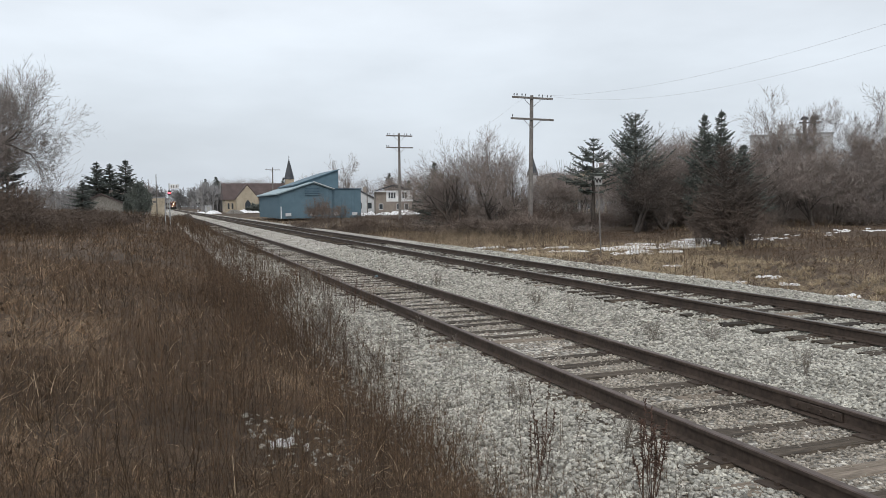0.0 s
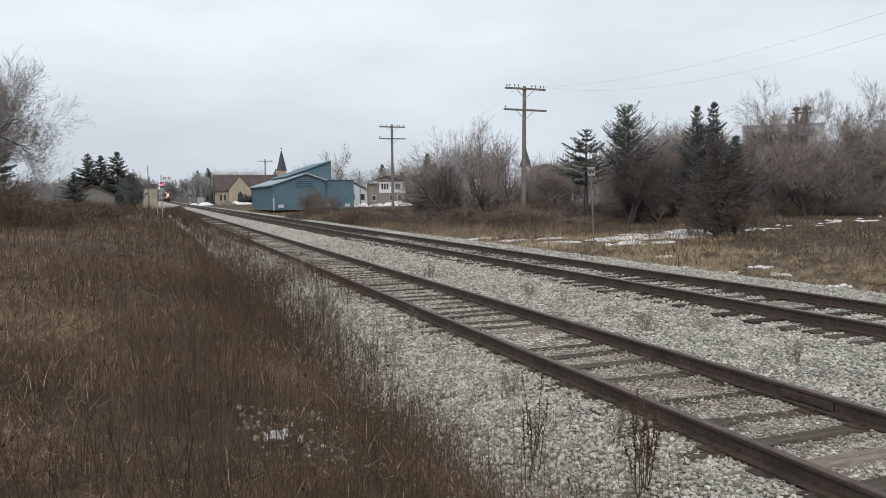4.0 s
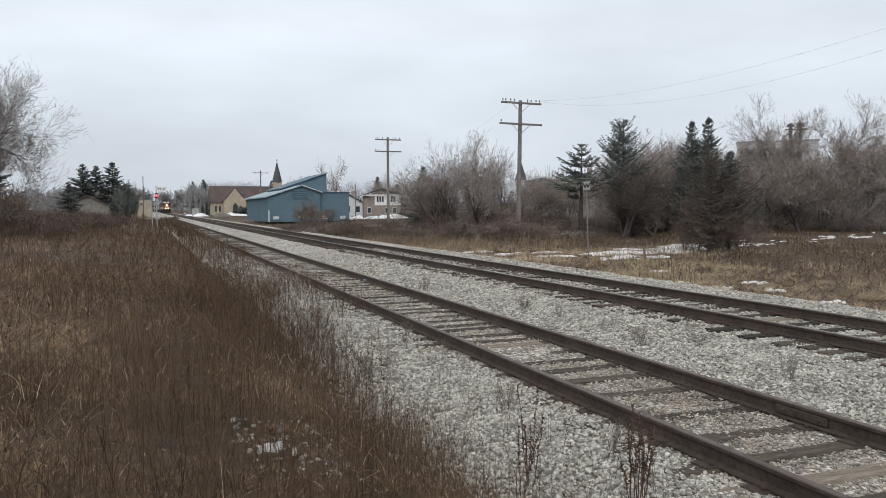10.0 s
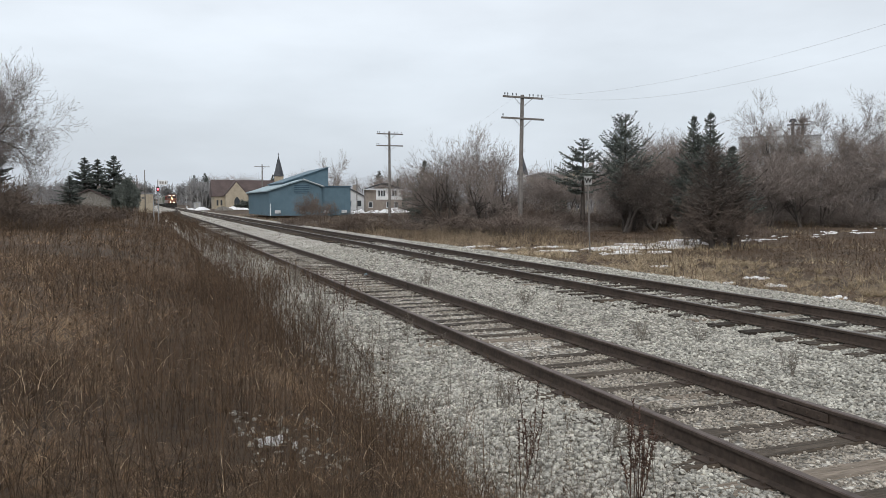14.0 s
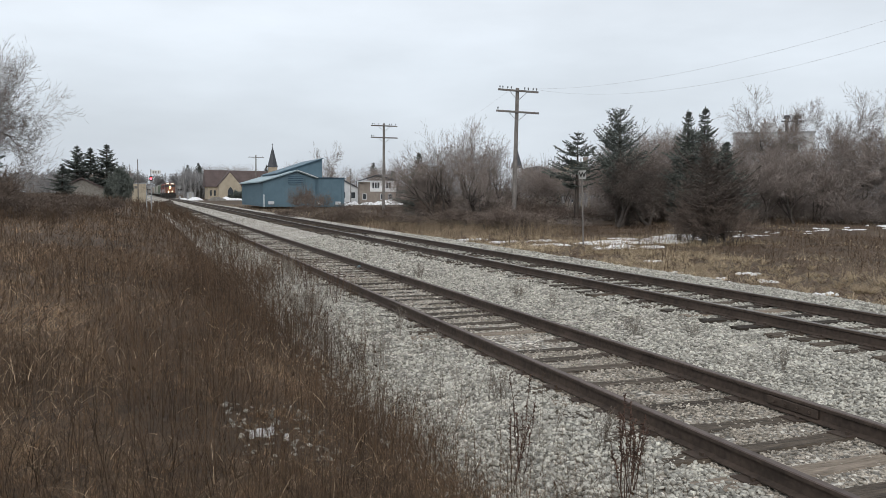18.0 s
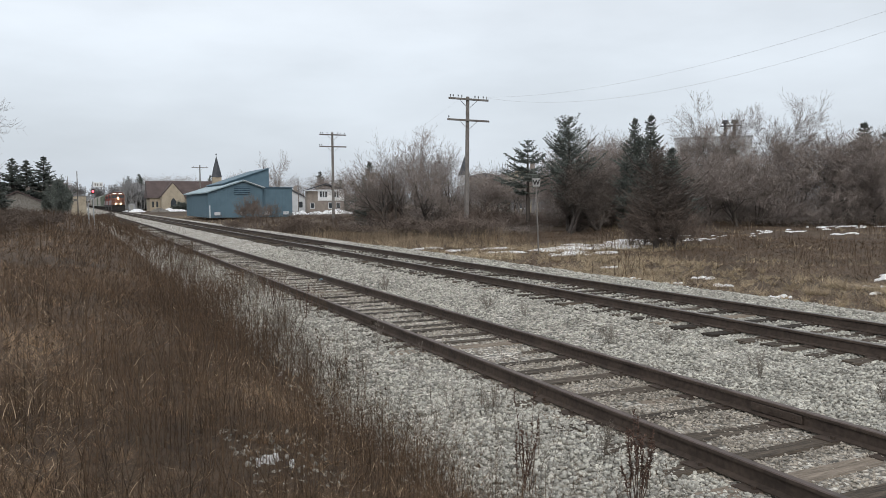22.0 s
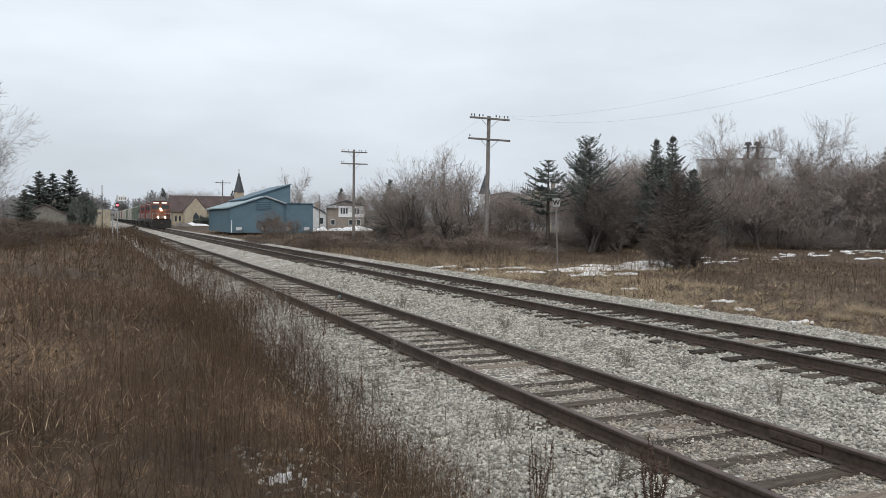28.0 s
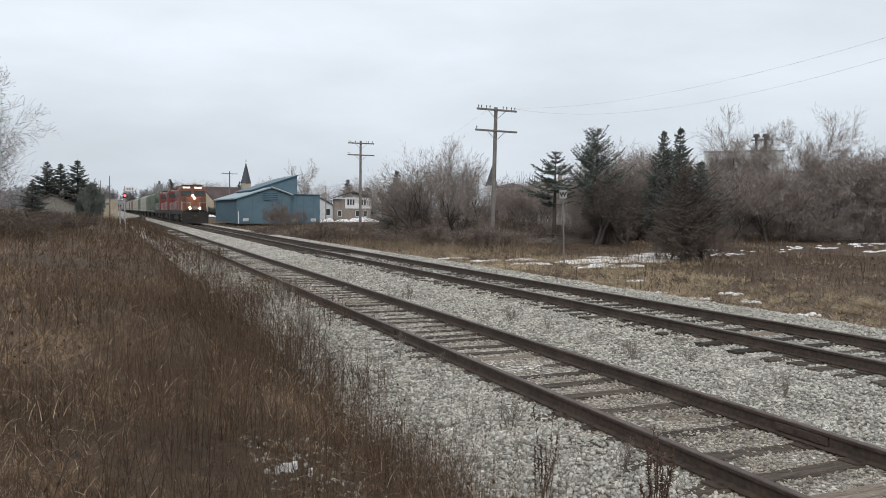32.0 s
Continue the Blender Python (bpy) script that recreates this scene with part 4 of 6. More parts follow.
def build_signal():
    ob = thing("block_signal", pose(1.15, 80, 0.2), "grey signal mast showing a red light with a white plate", "railway signal")
    part("mast", rod(bmesh.new(), (0, 0, 0), (0, 0, 4.0), 0.06, 0.05), GALV, ob)
    part("second_post", rod(bmesh.new(), (-0.42, 0.1, 0), (-0.42, 0.1, 2.0), 0.05), GALV, ob)
    b = boxes((-0.14, 0.14, -0.1, 0.1, 2.86, 3.34), bevel=0.04)
    part("signal_head", b, SIGNBLACK, ob)
    lens = rod(bmesh.new(), (0, -0.125, 3.09), (0, -0.1, 3.09), 0.10, sides=16)
    part("red_lens", lens, REDLIGHT, ob, "lit red lens")
    pl = part("number_plate", boxes((0.02, 0.86, -0.07, -0.05, 3.5, 3.92), bevel=0.01), WHITEWALL, ob, "white plate with dark marks")
    for i, (x, w) in enumerate(((0.16, 0.1), (0.34, 0.1), (0.5, 0.04), (0.64, 0.1))):
        part("dark_bar", boxes((x, x + w, -0.078, -0.071, 3.6, 3.82)), FINES, pl)
    cab = thing("signal_cabinet", pose(0.35, 140, 0.3), "pale beige metal equipment cabinet by the signal", "cabinet", "trackside cabinets")
    part("body", boxes((-1.3, 0.9, -1.5, 1.5, 0, 3.1), bevel=0.03), STONEWALL, cab)
    part("roof", boxes((-1.4, 1.0, -1.6, 1.6, 3.1, 3.22), bevel=0.02), GALV, cab)
    part("door", boxes((-0.1, 0.6, -1.53, -1.5, 0.15, 2.05), bevel=0.01), STONEWALL, cab)
    part("vent", boxes((-0.9, -0.45, -1.53, -1.5, 2.3, 2.7), bevel=0.01), LOCOGREY, cab, "dark vent")
    cab2 = thing("signal_cabinet", pose(12.0, 205, 0.1), "silver metal equipment cabinet beside the main line", "cabinet", "trackside cabinets")
    part("body", boxes((-0.8, 0.8, -0.6, 0.6, 0, 2.0), bevel=0.03), GALV, cab2)
    part("roof", boxes((-0.9, 0.9, -0.7, 0.7, 2.0, 2.12), bevel=0.02), GALV, cab2)
    part("door", boxes((-0.35, 0.35, -0.63, -0.6, 0.1, 1.8), bevel=0.01), HOPPERGREY, cab2)


def build_crossing_signal(x, y):
    ob = thing("crossing_signal", pose(x, y, 0.2), "slim grey level crossing signal with a white crossbuck", "crossing signal", "crossing signals")
    part("mast", rod(bmesh.new(), (0, 0, 0), (0, 0, 4.2), 0.07), GALV, ob)
    for s in (-1, 1):
        arm = part("crossbuck_arm", boxes((-0.6, 0.6, -0.1, -0.08, -0.11, 0.11)), SIGNWHITE, ob)
        arm.matrix_basis = pose(0, s * 0.012, 3.8, 0, s * 45, 0)
        part("lamp_hood", rod(bmesh.new(), (s * 0.4, -0.12, 2.8), (s * 0.4, 0.02, 2.8), 0.25, sides=12), SIGNBLACK, ob)
    part("base_box", boxes((-0.3, 0.3, -0.3, 0.3, 0, 0.5), bevel=0.03), CONCRETE, ob)


for cx, cy in ((13.6, 292), (3.6, 300)):
    build_crossing_signal(cx, cy)
build_poles()
build_whistle_sign()
build_signal()


# ---- buildings ----
def window(parent, x0, x1, z0, z1, y, material=GLASS, trim=TRIM):
    w = part("window", boxes((x0 - 0.1, x1 + 0.1, y - 0.05, y, z0 - 0.1, z1 + 0.1)), trim, parent)
    part("pane", boxes((x0, x1, y - 0.07, y - 0.05, z0, z1)), material, w)
    return w


def build_blue_building():
    ob = thing("blue_building", pose(0, 0, 0.1), "blue steel-sided workshop with a pale gabled roof", "building")
    part("gable_wing", prism(bmesh.new(), [(16.6, 0), (24.2, 0), (24.2, 4.2), (21.4, 5.1), (16.6, 3.55)], 115, 139), BLUEWALL, ob)
    part("roof", prism(bmesh.new(), [(16.2, 3.45), (21.4, 5.14), (21.4, 5.3), (16.2, 3.62)], 114.6, 139.5), BLUEROOF, ob, "pale blue metal roof slope")
    part("roof", prism(bmesh.new(), [(21.4, 5.14), (24.4, 4.14), (24.4, 4.3), (21.4, 5.3)], 114.6, 139.5), BLUEROOF, ob, "pale blue metal roof slope")
    part("tall_wing", prism(bmesh.new(), [(19.6, 0), (26.4, 0), (26.4, 7.25), (19.6, 4.9)], 120.5, 136), BLUEWALL, ob)
    part("shed_roof", prism(bmesh.new(), [(19.4, 4.86), (26.6, 7.3), (26.6, 7.42), (19.4, 4.98)], 120.2, 136.4), BLUEWALL, ob, "blue metal shed roof")
    part("flat_wing", boxes((24.2, 28.7, 115.6, 130, 0, 4.2)), BLUEWALL, ob)
    part("parapet", boxes((24.2, 28.8, 115.45, 130.1, 4.2, 4.34)), BLUEDARK, ob)
    rb = bmesh.new()
    for i in range(24):
        x = 16.75 + i * 0.5
        if x < 28.5:
            top = 3.5 + (x - 16.6) * 0.32 if x < 21.4 else (5.1 - (x - 21.4) * 0.32 if x < 24.2 else 4.15)
            y = 115.0 if x < 24.2 else 115.6
            box(rb, x, x + 0.05, y - 0.04, y, 0.1, top)
    part("siding_ribs", rb, BLUEWALL, ob)
    rb = bmesh.new()
    for i in range(34):
        y = 115.4 + i * 0.7
        box(rb, 16.56, 16.6, y, y + 0.05, 0.1, 3.5)
    part("siding_ribs", rb, BLUEWALL, ob)
    part("louvre", boxes((20.2, 22.4, 114.9, 115, 3.3, 4.4)), BLUEDARK, ob)
    for i in range(4):
        part("slat", boxes((20.1, 22.5, 114.8, 114.9, 3.35 + i * 0.27, 3.5 + i * 0.27)), BLUEWALL, ob)
    for x in (17.4, 21.0, 24.6, 27.3):
        part("vent_block", boxes((x, x + 0.8, 114.85 if x < 24 else 115.4, 115.0 if x < 24 else 115.6, 0.35, 0.8)), CONCRETE, ob)
    part("downpipe", rod(bmesh.new(), (16.55, 113.4, 0.0), (16.55, 113.4, 1.75), 0.07), TRIM, ob, "short white post")
    part("roof_trim", prism(bmesh.new(), [(21.4, 5.28), (24.5, 4.22), (24.5, 4.31), (21.4, 5.37)], 114.4, 114.6), TRIM, ob)


def build_church():
    ob = thing("church", pose(0, 0, 0.2), "beige stone church with a long brown roof and dark spire", "church")
    part("nave", boxes((18.6, 36.5, 236, 247, 0, 3.7)), STONEWALL, ob)
    rb = bmesh.new()
    vs = [rb.verts.new(c) for c in ((18.0, 235.4, 3.6), (37, 235.4, 3.6), (37, 241.5, 8.5), (18.0, 241.5, 8.5), (18.0, 247.6, 3.6), (37, 247.6, 3.6))]
    rb.faces.new((vs[0], vs[1], vs[2], vs[3]))
    rb.faces.new((vs[3], vs[2], vs[5], vs[4]))
    rb.faces.new((vs[0], vs[3], vs[4]))
    rb.faces.new((vs[1], vs[5], vs[2]))
    rb.faces.new((vs[0], vs[4], vs[5], vs[1]))
    bmesh.ops.recalc_face_normals(rb, faces=rb.faces)
    part("roof", rb, SHINGLE, ob, "brown shingled roof")
    part("transept", prism(bmesh.new(), [(21.4, 0), (27.4, 0), (27.4, 4.0), (24.4, 7.6), (21.4, 4.0)], 231.5, 241), STONEWALL, ob, "beige stone gable")
    part("gable_roof", prism(bmesh.new(), [(21.2, 3.9), (24.4, 7.75), (27.6, 3.9), (27.6, 4.15), (24.4, 8.0), (21.2, 4.15)], 231.8, 241), SHINGLE, ob)
    part("arched_window", prism(bmesh.new(), [(23.7, 0.9), (25.2, 0.9), (25.2, 2.6), (24.45, 3.6), (23.7, 2.6)], 231.42, 231.5), GLASS, ob)
    for x in (19.2, 20.3, 28.6, 30.2, 31.8):
        window(ob, x, x + 0.5, 1.0, 2.6, 236, GLASS, STONEWALL)
    part("tower", boxes((36.2, 38.6, 237.3, 239.7, 0, 9.6)), STONEWALL, ob, "pale square tower")
    sp = bmesh.new()
    bmesh.ops.create_cone(sp, cap_ends=True, segments=8, radius1=1.55, radius2=0.08, depth=6.0, matrix=Matrix.Translation((37.4, 238.5, 12.6)))
    part("spire", sp, SLATE, ob, "dark slate spire")
    cr = rod(bmesh.new(), (37.4, 238.5, 15.5), (37.4, 238.5, 16.6), 0.06)
    rod(cr, (37.1, 238.5, 16.2), (37.7, 238.5, 16.2), 0.06)
    part("cross", cr, SIGNBLACK, ob)


def build_house(name, x, y, w, d, eave, ridge, wall, roof, label, storeys=2, z=0.3, turn=0):
    ob = thing(name, pose(x, y, z, 0, 0, turn), label, "house", "houses of the town")
    part("wall", prism(bmesh.new(), [(-w / 2, 0), (w / 2, 0), (w / 2, eave), (0, ridge - 0.1), (-w / 2, eave)], -d / 2, d / 2), wall, ob)
    for s in (-1, 1):
        part("roof", prism(bmesh.new(), [(0, ridge), (s * (w / 2 + 0.4), eave - 0.25), (s * (w / 2 + 0.4), eave - 0.05), (0, ridge + 0.2)], -d / 2 - 0.4, d / 2 + 0.4), roof, ob)
    for k in range(storeys):
        for i in range(3):
            cx = -w / 2 + w * (i + 0.5) / 3
            window(ob, cx - 0.45, cx + 0.45, 0.8 + k * 2.6, 2.0 + k * 2.6, -d / 2)
    part("chimney", boxes((w * 0.2, w * 0.2 + 0.6, -0.3, 0.3, eave, ridge + 0.8)), BRICK, ob)
    return ob


def build_town():
    build_blue_building()
    build_church()
    h = thing("white_house", pose(41.9, 143.5, 0.4, 0, 0, -12) @ Matrix.Diagonal((0.78, 0.78, 0.92, 1)), "two-storey house with white siding and brick below", "house", "houses of the town")
    part("lower_wall", boxes((-4.4, 4.2, -3.5, 3.5, 0, 2.3)), BRICK, h, "dull brick ground floor")
    part("upper_wall", boxes((-1.9, 4.3, -3.7, 3.5, 2.3, 4.5)), WHITEWALL, h, "white siding")
    part("roof", prism(bmesh.new(), [(-5.0, 4.2), (0, 5.5), (5.0, 4.2), (5.0, 4.4), (0, 5.75), (-5.0, 4.4)], -4.1, 4.1), SLATE, h)
    part("side_wall", boxes((-4.4, -1.9, -3.2, 3.5, 2.3, 4.4)), BRICK, h)
    for x in (-1.4, -0.8, -0.2, 1.9, 2.5):
        window(h, x, x + 0.4, 3.0, 4.1, -3.7)
    for x in (-3.6, 0.6, 2.4):
        window(h, x, x + 0.8, 0.8, 1.8, -3.5)
    part("gutter", boxes((-5.0, 5.0, -4.25, -4.1, 4.22, 4.36)), TRIM, h)
    build_house("far_house", 39.0, 160, 6, 8, 2.8, 4.4, CONCRETE, SLATE, "pale far house with a dark roof", 1, 0.4, -8)
    build_house("far_house", 58.0, 100, 9, 9, 4.4, 6.4, STONEWALL, SLATE, "beige far house behind a thicket", 2, 0.4, -25)
    build_house("far_house", -9.2, 150, 7, 9, 2.6, 4.2, FINES, SHINGLE, "low dull house with a brown roof beyond the bank", 0, 0.0, 5)
    hall = thing("turreted_hall", pose(72.1, 137.7, 0.2, 0, 0, -27), "beige hall with a dark pointed turret behind a thicket", "building", "houses of the town")
    part("wall", boxes((-2.6, 3.4, -3, 3, 0, 6.6)), STONEWALL, hall)
    part("roof", prism(bmesh.new(), [(-2.9, 6.6), (3.7, 6.6), (3.7, 6.8), (0.4, 7.5), (-2.9, 6.8)], -3.3, 3.3), SLATE, hall)
    part("turret", boxes((-4.5, -2.6, -3.2, -1.0, 0, 7.0)), TRIM, hall, "pale square turret")
    tr = bmesh.new()
    bmesh.ops.create_cone(tr, cap_ends=True, segments=4, radius1=1.65, radius2=0.05, depth=3.7, matrix=Matrix.Translation((-3.55, -2.1, 8.85)) @ Matrix.Rotation(radians(45), 4, "Z"))
    part("turret_roof", tr, SLATE, hall, "dark pointed slate roof")
    for x in (-1.6, 0.2, 2.0):
        window(hall, x, x + 0.7, 3.6, 5.4, -3)
    apt = thing("apartment_block", pose(111.5, 116, 0, 0, 0, -43), "grey flat-roofed block behind the trees", "building")
    part("wall", boxes((-8, 6, 0, 12, 0, 14.0)), CONCRETE, apt)
    part("cornice", boxes((-8.2, 6.2, -0.2, 12.2, 14.0, 14.3)), GALV, apt)
    part("penthouse", boxes((-3.4, -0.6, 2, 6, 14.3, 16.2)), CONCRETE, apt)
    for k in range(4):
        for i in range(4):
            window(apt, -7 + i * 3, -5.7 + i * 3, 1.2 + k * 3.1, 2.7 + k * 3.1, 0, GLASS, CONCRETE)
    for x in (1.3, 3.0):
        st = part("roof_stack", rod(bmesh.new(), (x, 3, 14.1), (x, 3, 17.0), 0.28, sides=10), SLATE, apt, "dark roof stack")
        part("cowl", rod(bmesh.new(), (x, 3, 17.0), (x, 3, 17.6), 0.75, 0.45, sides=12), SLATE, st)
    part("stack_platform", boxes((0.3, 4.2, 2.4, 3.6, 16.4, 16.55)), SLATE, apt)


build_town()


# ---- the train ----
def truck(parent, y, wheels=2, r=0.5):
    t = part("truck", boxes((-1.15, -0.85, y - 1.5, y + 1.5, 0.35, 0.85), (0.85, 1.15, y - 1.5, y + 1.5, 0.35, 0.85), (-1.0, 1.0, y - 0.3, y + 0.3, 0.45, 0.9), bevel=0.03), BLACK, parent)
    for i in range(wheels):
        wy = y + (i - (wheels - 1) / 2) * (2.7 / max(wheels - 1, 1))
        w = rod(bmesh.new(), (-0.80, wy, r), (-0.67, wy, r), r, sides=16)
        rod(w, (0.67, wy, r), (0.80, wy, r), r, sides=16)
        rod(w, (-0.7, wy, r), (0.7, wy, r), 0.09, sides=8)
        part("wheelset", w, RUST, t)


def build_locomotive(paint, cab_paint, lit, label):
    """Short hood first, at y = 0; the body runs to y = 17.5."""
    ob = thing("locomotive", pose(0, 0, 0), label, "locomotive", "locomotives")
    part("frame_sill", boxes((-1.5, 1.5, 0.5, 17.4, 1.05, 1.55), bevel=0.03), BLACK, ob)
    part("fuel_tank", boxes((-1.35, 1.35, 6.6, 11.0, 0.35, 1.1), bevel=0.15), BLACK, ob)
    truck(ob, 3.0, 3)
    truck(ob, 14.6, 3)
    part("pilot", prism(bmesh.new(), [(-1.45, 0.2), (1.45, 0.2), (1.5, 1.4), (-1.5, 1.4)], 0.05, 0.5), BLACK, ob, "black pilot plate")
    part("snow_plow", prism(bmesh.new(), [(-1.4, 0.08), (1.4, 0.08), (1.45, 0.75), (-1.45, 0.75)], -0.25, 0.05), BLACK, ob, "sooty steel plow")
    part("anticlimber", boxes((-1.0, 1.0, 0.2, 1.2, 1.5, 1.62), bevel=0.02), BLACK, ob)
    part("horn", rod(bmesh.new(), (0.3, 3.2, 4.62), (0.3, 3.9, 4.62), 0.12, 0.05), LOCOGREY, ob)
    part("cab_eave", boxes((-1.2, 1.2, 2.7, 5.3, 4.5, 4.56), bevel=0.02), paint, ob)
    part("coupler", boxes((-0.15, 0.15, -0.35, 0.1, 0.75, 1.05), bevel=0.03), RUST, ob)
    part("short_hood", boxes((-0.85, 0.85, 1.2, 2.9, 1.55, 3.1), bevel=0.12), cab_paint, ob)
    cab = part("cab", prism(bmesh.new(), [(-1.52, 1.55), (1.52, 1.55), (1.52, 4.0), (1.0, 4.5), (-1.0, 4.5), (-1.52, 4.0)], 2.9, 5.2), cab_paint, ob)
    for x in (-1.35, -0.75, 0.15, 0.75):
        part("windscreen", boxes((x, x + 0.6, 2.86, 2.9, 3.25, 3.85)), GLASS, cab)
    for s in (-1, 1):
        part("side_window", boxes((s * 1.53 - 0.01, s * 1.53 + 0.01, 3.3, 4.7, 3.1, 3.8)), GLASS, cab)
    hood = part("long_hood", boxes((-0.9, 0.9, 5.2, 16.3, 1.55, 4.25), bevel=0.1), paint, ob)
    for i in range(9):
        part("hood_door", boxes((-0.93, -0.9, 5.6 + i * 1.15, 6.55 + i * 1.15, 1.8, 3.4), bevel=0.008), paint, hood)
    part("radiator", boxes((-1.05, 1.05, 12.6, 15.9, 3.5, 4.1), bevel=0.05), LOCOGREY, hood)
    for y in (7.0, 9.5, 13.5, 15.0):
        part("roof_fan", rod(bmesh.new(), (0, y, 4.25), (0, y, 4.45), 0.55, sides=14), LOCOGREY, hood)
    part("exhaust", boxes((-0.3, 0.3, 10.6, 11.4, 4.25, 4.5), bevel=0.03), SIGNBLACK, hood)
    for s in (-1, 1):
        rl = bmesh.new()
        for y in [0.6] + [5.4 + 1.8 * i for i in range(7)]:
            rod(rl, (s * 1.46, y, 1.55), (s * 1.46, y, 2.6), 0.025, sides=5)
        rod(rl, (s * 1.46, 5.4, 2.6), (s * 1.46, 16.2, 2.6), 0.025, sides=5)
        part("handrail", rl, GALV, ob, "grey handrail")
        st = boxes((s * 1.42 - 0.1, s * 1.42 + 0.1, 0.45, 1.0, 0.45, 0.55), (s * 1.42 - 0.1, s * 1.42 + 0.1, 0.45, 1.0, 0.85, 0.95), (s * 1.42 - 0.1, s * 1.42 + 0.1, 0.45, 1.0, 1.2, 1.3))
        part("step_well", st, SIGNWHITE, ob)
    fr = bmesh.new()
    for x in (-1.4, -0.5, 0.5, 1.4):
        rod(fr, (x, 0.3, 1.4), (x, 0.3, 2.45), 0.025, sides=5)
    rod(fr, (-1.4, 0.3, 2.45), (-0.5, 0.3, 2.45), 0.025, sides=5)
    rod(fr, (0.5, 0.3, 2.45), (1.4, 0.3, 2.45), 0.025, sides=5)
    part("front_rail", fr, SIGNWHITE, ob, "white handrail")
    part("nose_stripe", boxes((-0.8, 0.8, 1.18, 1.2, 1.75, 2.05)), LOCOGREY, ob)
    for x in (-0.55, 0.55):
        part("ditch_light", rod(bmesh.new(), (x, 0.22, 1.82), (x, 0.34, 1.82), 0.11, sides=14), DITCHLIGHT if lit else GLASS, ob, "lit white lamp" if lit else "")
    for z in (3.0, 3.28):
        part("headlight", rod(bmesh.new(), (0, 1.08 if z < 3.1 else 2.78, z), (0, 1.2 if z < 3.1 else 2.9, z), 0.13, sides=14), HEADLIGHT if lit else GLASS, ob, "lit amber lamp" if lit else "")
    for x in (-1.1, 0.2):
        part("number_board", boxes((x, x + 0.8, 2.82, 2.9, 4.14, 4.33)), NUMBERLIGHT if lit else SIGNWHITE, ob, "pale lit board" if lit else "pale board")
    return ob


def build_hopper(paint, label):
    """A covered hopper wagon, 16 m over its couplers."""
    ob = thing("hopper_wagon", pose(0, 0, 0), label, "railway wagon", "hopper wagons")
    body = prism(bmesh.new(), [(-1.2, 1.2), (1.2, 1.2), (1.52, 1.9), (1.55, 4.0), (1.15, 4.55), (-1.15, 4.55), (-1.55, 4.0), (-1.52, 1.9)], 1.8, 14.2)
    part("body", body, paint, ob)
    for s in (-1, 1):
        for i in range(8):
            part("side_rib", boxes((s * 1.57 - 0.03, s * 1.57 + 0.03, 2.0 + i * 1.7, 2.12 + i * 1.7, 1.7, 4.1)), paint, ob)
        part("sill", boxes((s * 1.5 - 0.06, s * 1.5 + 0.06, 0.4, 15.6, 1.15, 1.5)), paint, ob)
    for y in (4.0, 8.0, 12.0):
        hp = bmesh.new()
        bmesh.ops.create_cone(hp, cap_ends=True, segments=4, radius1=0.5, radius2=1.9, depth=0.9, matrix=Matrix.Translation((0, y, 0.95)) @ Matrix.Rotation(radians(45), 4, "Z"))
        part("hopper_chute", hp, LOCOGREY, ob)
    part("roof_walk", boxes((-0.4, 0.4, 1.2, 14.8, 4.6, 4.66)), GALV, ob)
    for y0, y1 in ((0.6, 1.8), (14.2, 15.4)):
        part("end_frame", boxes((-1.45, -1.35, y0, y1, 1.2, 4.0), (1.35, 1.45, y0, y1, 1.2, 4.0), (-1.4, 1.4, y0, y1, 1.1, 1.3)), paint, ob)
    truck(ob, 2.2)
    truck(ob, 13.8)
    return ob


loco_a = build_locomotive(LOCODULL, LOCORED, True, "orange-red diesel locomotive with lit headlights")
loco_b = build_locomotive(LOCODULL, LOCODULL, False, "faded maroon diesel locomotive behind the leader")
loco_c = build_locomotive(LOCOGREY, LOCODULL, False, "sooty grey and maroon diesel locomotive")
train = [(loco_a, 0.0), (loco_b, 18.2), (loco_c, 36.4)]
kinds = [build_hopper(HOPPERGREY, "pale grey covered hopper wagon"), build_hopper(HOPPERGREEN, "dull green covered hopper wagon"), build_hopper(HOPPERBROWN, "rust-brown covered hopper wagon")]
order = [1, 1, 0, 0, 1, 0, 0, 0, 2, 0, 1, 0, 0, 0, 2, 0, 0, 1, 0, 0, 2, 0]
used = set()
for i, k in enumerate(order):
    car = kinds[k] if k not in used else copy_thing(kinds[k], Matrix())
    used.add(k)
    train.append((car, 55.0 + 16.4 * i))


def train_front(t):
    """Where the leading coupler is along the line; the train slows a little."""
    return 470.0 - 13.2 * t + 0.046 * t * t


